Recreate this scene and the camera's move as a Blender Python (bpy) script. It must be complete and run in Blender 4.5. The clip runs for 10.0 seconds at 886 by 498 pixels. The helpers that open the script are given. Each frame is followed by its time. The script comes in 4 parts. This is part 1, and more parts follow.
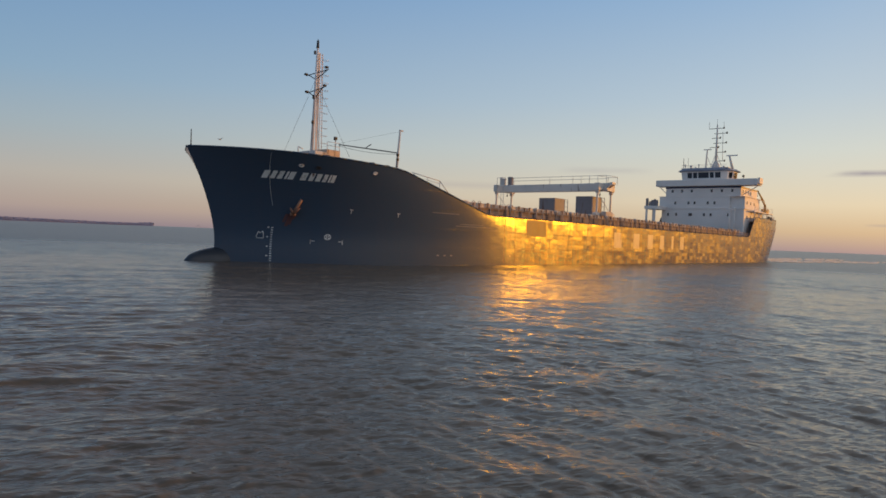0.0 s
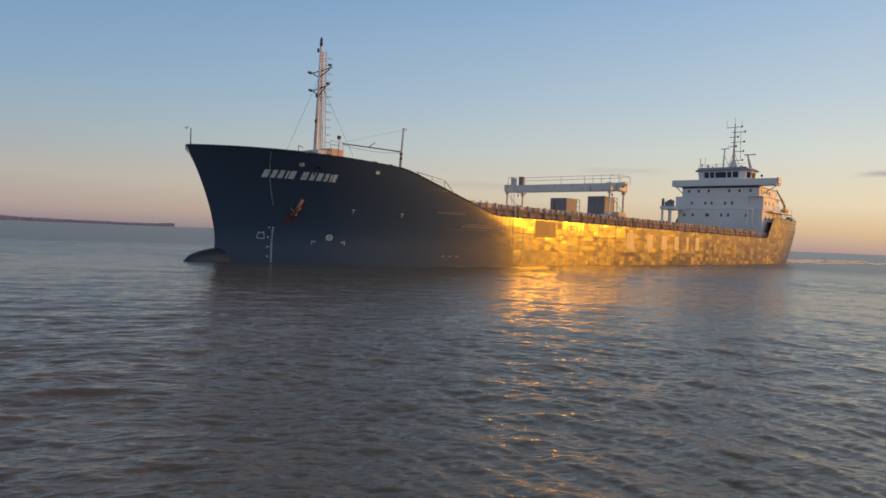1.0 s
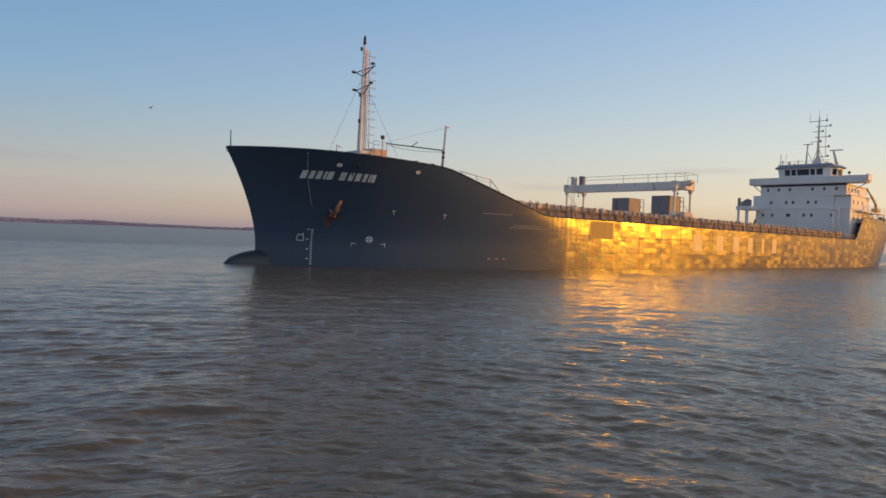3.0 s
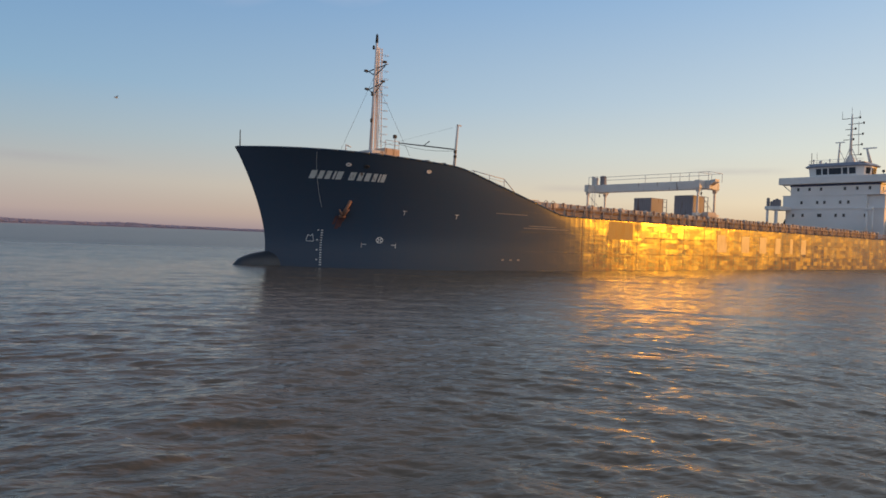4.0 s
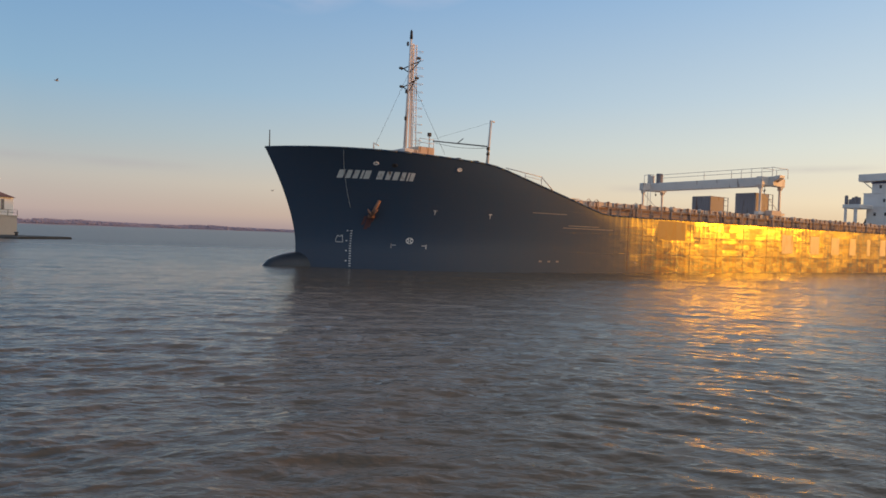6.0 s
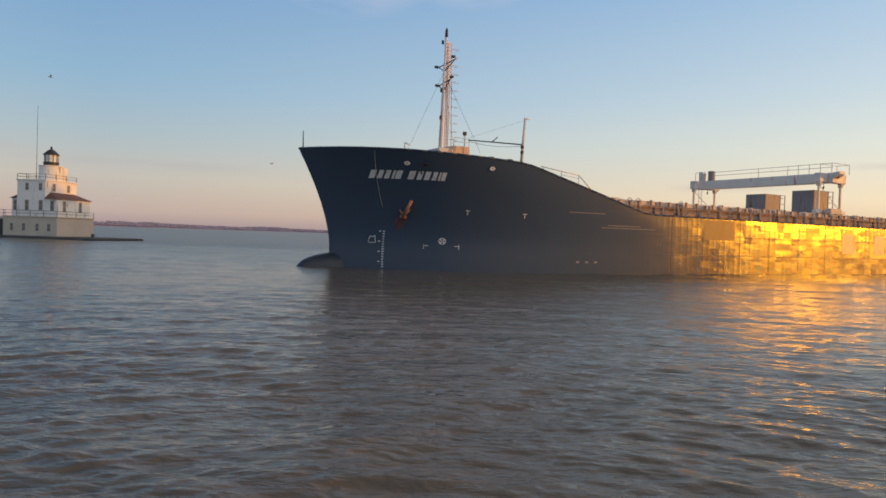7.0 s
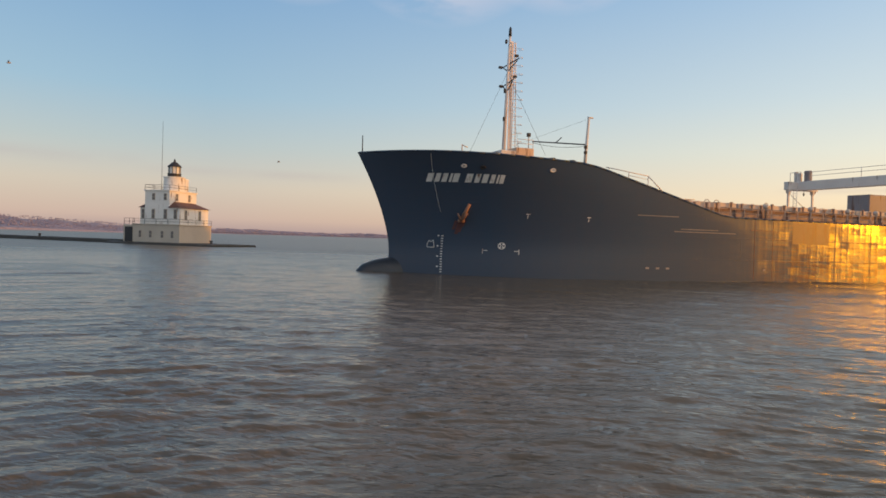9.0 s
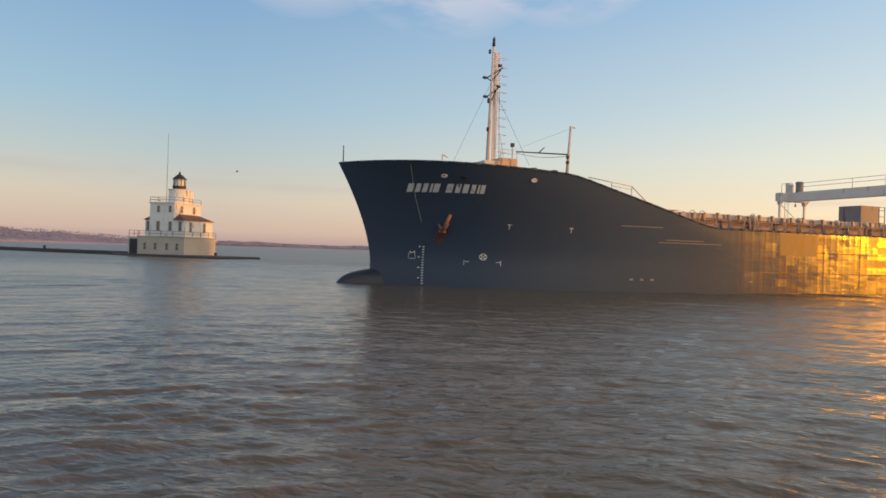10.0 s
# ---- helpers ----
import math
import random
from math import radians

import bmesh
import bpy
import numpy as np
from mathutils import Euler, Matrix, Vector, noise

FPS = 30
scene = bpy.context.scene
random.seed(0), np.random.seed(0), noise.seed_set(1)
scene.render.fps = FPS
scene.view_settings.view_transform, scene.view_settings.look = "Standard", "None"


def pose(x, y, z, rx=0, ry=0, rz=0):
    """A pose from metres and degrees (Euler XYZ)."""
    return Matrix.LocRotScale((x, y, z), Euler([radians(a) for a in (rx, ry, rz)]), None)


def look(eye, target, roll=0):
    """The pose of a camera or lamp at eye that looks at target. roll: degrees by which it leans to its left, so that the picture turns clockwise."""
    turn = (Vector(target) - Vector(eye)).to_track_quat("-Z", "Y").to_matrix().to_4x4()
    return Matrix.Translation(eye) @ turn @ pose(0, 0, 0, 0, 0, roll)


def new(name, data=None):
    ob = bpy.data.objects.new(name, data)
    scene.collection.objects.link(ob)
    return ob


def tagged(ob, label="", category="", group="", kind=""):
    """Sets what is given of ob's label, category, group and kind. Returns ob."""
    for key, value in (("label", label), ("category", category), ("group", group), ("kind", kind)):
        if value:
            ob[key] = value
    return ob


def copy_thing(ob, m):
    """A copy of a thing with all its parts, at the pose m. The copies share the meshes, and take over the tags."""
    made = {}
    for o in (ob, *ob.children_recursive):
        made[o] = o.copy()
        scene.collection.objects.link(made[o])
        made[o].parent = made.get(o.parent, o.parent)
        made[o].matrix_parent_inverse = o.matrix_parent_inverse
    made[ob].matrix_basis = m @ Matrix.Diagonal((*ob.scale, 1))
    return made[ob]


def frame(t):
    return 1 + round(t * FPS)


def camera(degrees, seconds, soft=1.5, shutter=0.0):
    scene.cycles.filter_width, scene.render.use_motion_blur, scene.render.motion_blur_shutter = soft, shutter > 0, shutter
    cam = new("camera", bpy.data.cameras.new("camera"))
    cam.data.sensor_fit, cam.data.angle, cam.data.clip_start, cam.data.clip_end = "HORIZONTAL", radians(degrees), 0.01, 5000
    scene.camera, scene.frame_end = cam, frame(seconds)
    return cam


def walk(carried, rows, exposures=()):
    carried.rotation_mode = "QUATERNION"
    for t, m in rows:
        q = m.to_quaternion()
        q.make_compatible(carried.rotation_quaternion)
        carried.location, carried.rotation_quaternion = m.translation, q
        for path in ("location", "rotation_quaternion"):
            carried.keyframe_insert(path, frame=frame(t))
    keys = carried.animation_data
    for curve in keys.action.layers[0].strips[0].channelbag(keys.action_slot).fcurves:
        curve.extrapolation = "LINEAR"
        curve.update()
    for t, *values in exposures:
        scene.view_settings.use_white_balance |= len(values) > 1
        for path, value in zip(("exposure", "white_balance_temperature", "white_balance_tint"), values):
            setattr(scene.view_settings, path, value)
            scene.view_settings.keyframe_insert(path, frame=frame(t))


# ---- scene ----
cam = camera(65.91, 10.0, 1.65)
PATH = [
    (0, pose(-29.015, -51.875, 2.765, 88.989, -2.264, -49.964)),
    (0.5, pose(-29.261, -51.880, 2.781, 88.971, -2.293, -49.004)),
    (1, pose(-29.464, -51.966, 2.795, 88.991, -2.305, -48.466)),
    (1.5, pose(-29.635, -52.128, 2.808, 88.966, -2.234, -47.382)),
    (2, pose(-29.864, -52.224, 2.805, 88.972, -2.197, -45.614)),
    (2.5, pose(-30.083, -52.278, 2.794, 89.005, -2.183, -43.812)),
    (3, pose(-30.354, -52.322, 2.768, 89.009, -2.142, -42.208)),
    (4.5, pose(-31.076, -52.392, 2.727, 89.065, -2.064, -38.753)),
    (5, pose(-31.327, -52.470, 2.738, 89.026, -2.035, -37.368)),
    (5.5, pose(-31.564, -52.512, 2.738, 89.024, -2.037, -36.025)),
    (7, pose(-31.808, -52.989, 2.748, 88.930, -1.826, -29.311)),
    (7.5, pose(-32.024, -53.017, 2.736, 88.902, -1.816, -26.969)),
    (8, pose(-32.127, -52.999, 2.718, 88.868, -1.688, -24.227)),
    (8.5, pose(-32.647, -52.966, 2.697, 88.955, -1.658, -22.048)),
    (9, pose(-33.200, -52.895, 2.700, 89.208, -1.753, -21.498)),
    (9.5, pose(-33.489, -52.869, 2.686, 89.610, -1.791, -21.461)),
    (10, pose(-33.693, -52.838, 2.643, 90.242, -1.759, -21.361)),
]
walk(cam, PATH, [(0.0, -0.16, 5900, 10), (2.5, -0.01, 5900, 10), (5.0, 0.09, 6100, 10), (7.5, 0.27, 6350, 10), (10.0, 0.41, 6850, 10)])

# ---- light: a sun just above the horizon, aft of the ship and over the camera's right shoulder ----
SUN_AZ, SUN_EL = radians(-33.0), radians(3.6)
SUN_DIR = Vector((math.cos(SUN_AZ) * math.cos(SUN_EL), math.sin(SUN_AZ) * math.cos(SUN_EL), math.sin(SUN_EL)))
sun = new("sun", bpy.data.lights.new("sun", "SUN"))
sun.data.energy, sun.data.angle, sun.data.color = 1.62, radians(0.8), (1.0, 0.37, 0.006)
sun.matrix_world = look((0, 0, 60), tuple(Vector((0, 0, 60)) - SUN_DIR))

world = bpy.data.worlds.new("sky")
scene.world = world
world.use_nodes = True
wn, wl = world.node_tree.nodes, world.node_tree.links
wn.clear()
w_out, w_bg, w_sky = wn.new("ShaderNodeOutputWorld"), wn.new("ShaderNodeBackground"), wn.new("ShaderNodeTexSky")
w_sky.sky_type, w_sky.sun_disc = "NISHITA", False
w_sky.sun_elevation, w_sky.sun_rotation = SUN_EL, radians(123.0)
w_sky.air_density, w_sky.dust_density, w_sky.ozone_density = 1.0, 1.0, 1.0
w_co = wn.new("ShaderNodeTexCoord")
w_dir = wn.new("ShaderNodeSeparateXYZ")
wl.new(w_co.outputs["Generated"], w_dir.inputs[0])


def w_math(op, a, b=0.0, clamp=False):
    q = wn.new("ShaderNodeMath")
    q.operation, q.use_clamp = op, clamp
    for k, v in enumerate((a, b)):
        if isinstance(v, (int, float)):
            q.inputs[k].default_value = v
        else:
            wl.new(v, q.inputs[k])
    return q.outputs[0]


def w_dot(v):
    q = wn.new("ShaderNodeVectorMath")
    q.operation = "DOT_PRODUCT"
    q.inputs[1].default_value = v
    wl.new(w_co.outputs["Generated"], q.inputs[0])
    return q.outputs["Value"]


def w_mix(f, a, b, how="MIX"):
    q = wn.new("ShaderNodeMix")
    q.data_type, q.blend_type = "RGBA", how
    for key, v in (("Factor", f), ("A", a), ("B", b)):
        if isinstance(v, (int, float)):
            q.inputs[key].default_value = v
        elif isinstance(v, tuple):
            q.inputs[key].default_value = (*v, 1)
        else:
            wl.new(v, q.inputs[key])
    return q.outputs["Result"]


def w_ramp(fac, stops):
    q = wn.new("ShaderNodeValToRGB")
    e = q.color_ramp.elements
    while len(e) < len(stops):
        e.new(0.5)
    for k, (at, c) in enumerate(stops):
        e[k].position, e[k].color = at, (*c, 1)
    wl.new(fac, q.inputs["Fac"])
    return q.outputs["Color"]


# twilight sky: dusky rose to blue away from the sun, gold to pale blue towards it
up = w_math("MULTIPLY", w_dir.outputs["Z"], 1.0, True)
away = w_ramp(up, [(0.0, (0.30, 0.235, 0.25)), (0.02, (0.415, 0.325, 0.305)), (0.065, (0.42, 0.38, 0.355)), (0.12, (0.315, 0.375, 0.415)), (0.19, (0.22, 0.35, 0.475)), (0.34, (0.135, 0.265, 0.455)), (0.55, (0.09, 0.16, 0.26)), (1.0, (0.07, 0.11, 0.17))])
near = w_ramp(up, [(0.0, (0.42, 0.30, 0.29)), (0.025, (0.66, 0.46, 0.28)), (0.06, (0.80, 0.63, 0.42)), (0.13, (0.68, 0.66, 0.56)), (0.2, (0.53, 0.59, 0.61)), (0.34, (0.32, 0.46, 0.62)), (0.43, (0.6, 0.6, 0.58)), (0.6, (0.74, 0.68, 0.64)), (1.0, (0.42, 0.4, 0.4))])
flat_sun = (math.cos(SUN_AZ), math.sin(SUN_AZ), 0.0)
toward = w_math("MULTIPLY", w_math("ADD", w_dot(flat_sun), 0.5), 1 / 1.2, True)
sky_mix = w_mix(toward, away, near)
# the glow round the sun itself
glow = w_math("POWER", w_math("MAXIMUM", w_dot(tuple(SUN_DIR)), 0.0), 14.0)
sky_mix = w_mix(w_math("MULTIPLY", glow, 0.9), sky_mix, (1.0, 0.42, 0.09))
sky_mix = w_mix(0.035, sky_mix, w_sky.outputs[0])
# thin cloud: a bank high over the lighthouse, and a few low streaks
w_map, w_noise = wn.new("ShaderNodeMapping"), wn.new("ShaderNodeTexNoise")
w_map.inputs["Scale"].default_value = (5.0, 5.0, 16.0)
w_noise.inputs["Scale"].default_value, w_noise.inputs["Detail"].default_value = 1.6, 7
wl.new(w_co.outputs["Generated"], w_map.inputs["Vector"])
wl.new(w_map.outputs[0], w_noise.inputs["Vector"])


def cloud_bank(az, el, half, low, high):
    """How thick the cloud is round one bearing (degrees clockwise from +y) and height, within half degrees."""
    d = (math.sin(radians(az)) * math.cos(radians(el)), math.cos(radians(az)) * math.cos(radians(el)), math.sin(radians(el)))
    q = wn.new("ShaderNodeMapRange")
    q.inputs["From Min"].default_value, q.inputs["From Max"].default_value = math.cos(radians(half)), math.cos(radians(half * 0.5))
    wl.new(w_dot(d), q.inputs["Value"])
    r = wn.new("ShaderNodeMapRange")
    r.inputs["From Min"].default_value, r.inputs["From Max"].default_value = low, high
    wl.new(w_noise.outputs["Fac"], r.inputs["Value"])
    return w_math("MULTIPLY", q.outputs[0], r.outputs[0])


for az, el, half in ((21, 27.5, 10.5), (9, 27.5, 9.5), (31, 27.5, 9.5)):
    sky_mix = w_mix(w_math("MULTIPLY", cloud_bank(az, el, half, 0.36, 0.52), 0.55), sky_mix, (0.72, 0.62, 0.64))


def cloud_streak(az, el, half, thick, much):
    """A thin level streak of cloud, half degrees long to either side and thick degrees high, frayed by the noise."""
    off = w_math("ABSOLUTE", w_math("SUBTRACT", w_dir.outputs["Z"], math.sin(radians(el))))
    band = w_math("SUBTRACT", 1.0, w_math("DIVIDE", off, math.sin(radians(thick))), True)
    return w_math("MULTIPLY", w_math("MULTIPLY", band, cloud_bank(az, el, half, 0.3, 0.55)), much)


for az, el, half, thick, much in ((82.5, 5.7, 4.5, 0.3, 0.8), (83.5, 2.0, 2.0, 0.15, 0.5), (63, 5.9, 4.0, 0.35, 0.25), (6, 4.8, 9.0, 0.5, 0.22), (-10, 5.4, 8.0, 0.7, 0.22), (52, 4.4, 5.0, 0.4, 0.2)):
    sky_mix = w_mix(cloud_streak(az, el, half, thick, much), sky_mix, (0.36, 0.30, 0.32))
w_bg.inputs["Strength"].default_value = 1.0
wl.new(sky_mix, w_bg.inputs["Color"])
wl.new(w_bg.outputs[0], w_out.inputs["Surface"])


# ---- materials ----
def material(name, colour, rough=0.6, metal=0.0, vary=0.15, scale=3.0, bump=0.0, bump_scale=20.0, rust=0.0, coat=0.0):
    """A painted or raw surface with two scales of colour change, fine relief and, where asked, rust."""
    m = bpy.data.materials.new(name)
    m.use_nodes = True
    n, l = m.node_tree.nodes, m.node_tree.links
    b = n["Principled BSDF"]
    b.inputs["Roughness"].default_value, b.inputs["Metallic"].default_value = rough, metal
    b.inputs["Coat Weight"].default_value = coat
    co = n.new("ShaderNodeTexCoord")
    big, fine = n.new("ShaderNodeTexNoise"), n.new("ShaderNodeTexNoise")
    big.inputs["Scale"].default_value, fine.inputs["Scale"].default_value = scale * 0.25, scale * 6
    big.inputs["Detail"].default_value, fine.inputs["Detail"].default_value = 6, 4
    for t in (big, fine):
        l.new(co.outputs["Object"], t.inputs["Vector"])
    add = n.new("ShaderNodeMath")
    add.operation = "ADD"
    l.new(big.outputs["Fac"], add.inputs[0])
    l.new(fine.outputs["Fac"], add.inputs[1])
    ramp = n.new("ShaderNodeMapRange")
    ramp.inputs["From Min"].default_value, ramp.inputs["From Max"].default_value = 0.6, 1.4
    ramp.inputs["To Min"].default_value, ramp.inputs["To Max"].default_value = 1 - vary, 1 + vary
    l.new(add.outputs[0], ramp.inputs["Value"])
    mul = n.new("ShaderNodeVectorMath")
    mul.operation = "MULTIPLY"
    mul.inputs[0].default_value = colour
    l.new(ramp.outputs[0], mul.inputs[1])
    last = mul.outputs[0]
    if rust > 0:
        st = n.new("ShaderNodeMapping")
        st.inputs["Scale"].default_value = (2.2, 2.2, 0.35)
        l.new(co.outputs["Object"], st.inputs["Vector"])
        rn = n.new("ShaderNodeTexNoise")
        rn.inputs["Scale"].default_value, rn.inputs["Detail"].default_value = 1.0, 8
        l.new(st.outputs[0], rn.inputs["Vector"])
        rr = n.new("ShaderNodeMapRange")
        rr.inputs["From Min"].default_value, rr.inputs["From Max"].default_value = 0.62 - 0.2 * rust, 0.72
        l.new(rn.outputs["Fac"], rr.inputs["Value"])
        mix = n.new("ShaderNodeMix")
        mix.data_type = "RGBA"
        mix.inputs["B"].default_value = (0.16, 0.06, 0.025, 1)
        l.new(rr.outputs[0], mix.inputs["Factor"])
        l.new(last, mix.inputs["A"])
        last = mix.outputs["Result"]
    l.new(last, b.inputs["Base Color"])
    if bump > 0:
        bn, bp = n.new("ShaderNodeTexNoise"), n.new("ShaderNodeBump")
        bn.inputs["Scale"].default_value, bn.inputs["Detail"].default_value = bump_scale, 5
        l.new(co.outputs["Object"], bn.inputs["Vector"])
        l.new(bn.outputs["Fac"], bp.inputs["Height"])
        bp.inputs["Strength"].default_value, bp.inputs["Distance"].default_value = min(1.0, bump), 0.02
        l.new(bp.outputs[0], b.inputs["Normal"])
    return m


def hull_material():
    """Dark navy ship's paint, glossy, over plating that is dished between its frames and seams."""
    m = bpy.data.materials.new("navy_hull_paint")
    m.use_nodes = True
    n, l = m.node_tree.nodes, m.node_tree.links
    b = n["Principled BSDF"]
    co = n.new("ShaderNodeTexCoord")
    sep = n.new("ShaderNodeSeparateXYZ")
    l.new(co.outputs["Object"], sep.inputs[0])

    def noise_at(scale, stretch, detail):
        mp, t = n.new("ShaderNodeMapping"), n.new("ShaderNodeTexNoise")
        mp.inputs["Scale"].default_value = stretch
        t.inputs["Scale"].default_value, t.inputs["Detail"].default_value = scale, detail
        l.new(co.outputs["Object"], mp.inputs["Vector"])
        l.new(mp.outputs[0], t.inputs["Vector"])
        return t.outputs["Fac"]

    def maths(op, a, c):
        q = n.new("ShaderNodeMath")
        q.operation = op
        for i, v in enumerate((a, c)):
            if isinstance(v, (int, float)):
                q.inputs[i].default_value = v
            else:
                l.new(v, q.inputs[i])
        return q.outputs[0]

    dish = noise_at(1.0, (0.5, 0.3, 0.9), 2)
    streak = noise_at(1.0, (1.6, 1.6, 0.12), 5)
    scuff = noise_at(1.0, (0.5, 0.5, 5.0), 6)
    fine = noise_at(9.0, (1, 1, 1), 6)
    # plating seams: strakes every 2.3 m of height, butts every 7.4 m of length, frames every 0.74 m
    comb = n.new("ShaderNodeCombineXYZ")
    l.new(sep.outputs["X"], comb.inputs["X"])
    l.new(sep.outputs["Z"], comb.inputs["Y"])
    seam = n.new("ShaderNodeTexBrick")
    seam.inputs["Scale"].default_value = 1.0
    seam.inputs["Brick Width"].default_value, seam.inputs["Row Height"].default_value = 7.4, 1.75
    seam.inputs["Mortar Size"].default_value, seam.inputs["Mortar Smooth"].default_value = 0.03, 0.4
    seam.inputs["Color1"].default_value, seam.inputs["Color2"].default_value = (0.2, 0.2, 0.2, 1), (0.9, 0.9, 0.9, 1)
    l.new(comb.outputs[0], seam.inputs["Vector"])
    frames = maths("POWER", maths("ABSOLUTE", maths("SINE", maths("MULTIPLY", sep.outputs["X"], math.pi / 0.74), 0.0), 0.0), 6.0)
    height = maths("ADD", maths("MULTIPLY", dish, 0.02), maths("MULTIPLY", frames, 0.003))
    height = maths("ADD", height, maths("MULTIPLY", seam.outputs["Fac"], 0.012))
    height = maths("ADD", height, maths("MULTIPLY", scuff, 0.006))
    height = maths("ADD", height, maths("MULTIPLY", fine, 0.0035))
    gain = n.new("ShaderNodeMapRange")
    gain.inputs["From Min"].default_value, gain.inputs["From Max"].default_value = 22.0, 38.0
    gain.inputs["To Min"].default_value = 0.15
    l.new(sep.outputs["X"], gain.inputs["Value"])
    height = maths("MULTIPLY", height, gain.outputs[0])
    bp = n.new("ShaderNodeBump")
    bp.inputs["Strength"].default_value, bp.inputs["Distance"].default_value = 1.0, 1.0
    l.new(height, bp.inputs["Height"])
    # each small plate field leans a little its own way
    cell = n.new("ShaderNodeTexBrick")
    cell.offset = 0.0
    cell.inputs["Scale"].default_value, cell.inputs["Mortar Size"].default_value = 1.0, 0.0
    cell.inputs["Brick Width"].default_value, cell.inputs["Row Height"].default_value = 1.2, 0.6
    cell.inputs["Color1"].default_value, cell.inputs["Color2"].default_value = (0, 0, 0, 1), (1, 1, 1, 1)
    l.new(comb.outputs[0], cell.inputs["Vector"])
    cv = n.new("ShaderNodeSeparateColor")
    l.new(cell.outputs["Color"], cv.inputs[0])
    lean = maths("MULTIPLY", maths("SUBTRACT", cv.outputs["Red"], 0.5), maths("MULTIPLY", gain.outputs[0], 0.016))
    rise = maths("MULTIPLY", maths("SUBTRACT", maths("FRACT", maths("MULTIPLY", cv.outputs["Red"], 7.3), 0.0), 0.5), maths("MULTIPLY", gain.outputs[0], 0.03))
    tilt, add, unit = n.new("ShaderNodeCombineXYZ"), n.new("ShaderNodeVectorMath"), n.new("ShaderNodeVectorMath")
    l.new(lean, tilt.inputs["X"])
    l.new(rise, tilt.inputs["Z"])
    l.new(bp.outputs[0], add.inputs[0])
    l.new(tilt.outputs[0], add.inputs[1])
    unit.operation = "NORMALIZE"
    l.new(add.outputs[0], unit.inputs[0])
    l.new(unit.outputs[0], b.inputs["Normal"])
    # colour: navy, rusty streaks and scuffs low on the flat side, warmed to hold orange sunlight
    side = n.new("ShaderNodeMapRange")
    side.inputs["From Min"].default_value, side.inputs["From Max"].default_value = 30.0, 37.0
    l.new(sep.outputs["X"], side.inputs["Value"])
    wear = n.new("ShaderNodeMapRange")
    wear.inputs["From Min"].default_value, wear.inputs["From Max"].default_value = 0.40, 0.58
    l.new(maths("ADD", maths("MULTIPLY", streak, 0.5), maths("MULTIPLY", scuff, 0.5)), wear.inputs["Value"])
    worn = maths("MULTIPLY", wear.outputs[0], maths("ADD", maths("MULTIPLY", side.outputs[0], 0.9), 0.04))
    mix = n.new("ShaderNodeMix")
    mix.data_type = "RGBA"
    mix.inputs["A"].default_value, mix.inputs["B"].default_value = (0.056, 0.084, 0.13, 1), (0.19, 0.09, 0.045, 1)
    l.new(worn, mix.inputs["Factor"])
    l.new(mix.outputs["Result"], b.inputs["Base Color"])
    plate = n.new("ShaderNodeSeparateColor")
    l.new(seam.outputs["Color"], plate.inputs[0])
    matt = n.new("ShaderNodeMapRange")
    matt.inputs["From Min"].default_value, matt.inputs["From Max"].default_value = 0.5, 0.62
    matt.inputs["To Min"].default_value, matt.inputs["To Max"].default_value = 0.12, 0.25
    blot = noise_at(0.35, (1.0, 1.0, 2.2), 7)
    l.new(maths("ADD", maths("MULTIPLY", blot, 0.55), maths("MULTIPLY", maths("ADD", scuff, streak), 0.225)), matt.inputs["Value"])
    rough = maths("ADD", matt.outputs[0], maths("MULTIPLY", plate.outputs["Red"], 0.07))
    dull = maths("POWER", maths("FRACT", maths("MULTIPLY", cv.outputs["Red"], 5.7), 0.0), 3.0)
    rough = maths("ADD", rough, maths("MULTIPLY", dull, 0.2))
    rough = maths("ADD", rough, maths("MULTIPLY", seam.outputs["Fac"], 0.3))
    # gloss grows a little from the stem to the shoulder of the bow
    polish = n.new("ShaderNodeMapRange")
    polish.inputs["From Min"].default_value, polish.inputs["From Max"].default_value = 19.0, 28.0
    polish.inputs["To Min"].default_value, polish.inputs["To Max"].default_value = 0.2, 0.17
    l.new(sep.outputs["X"], polish.inputs["Value"])
    l.new(maths("ADD", polish.outputs[0], maths("MULTIPLY", maths("SUBTRACT", rough, polish.outputs[0]), side.outputs[0])), b.inputs["Roughness"])
    b.inputs["IOR"].default_value, b.inputs["Specular IOR Level"].default_value = 1.5, 0.38
    return m


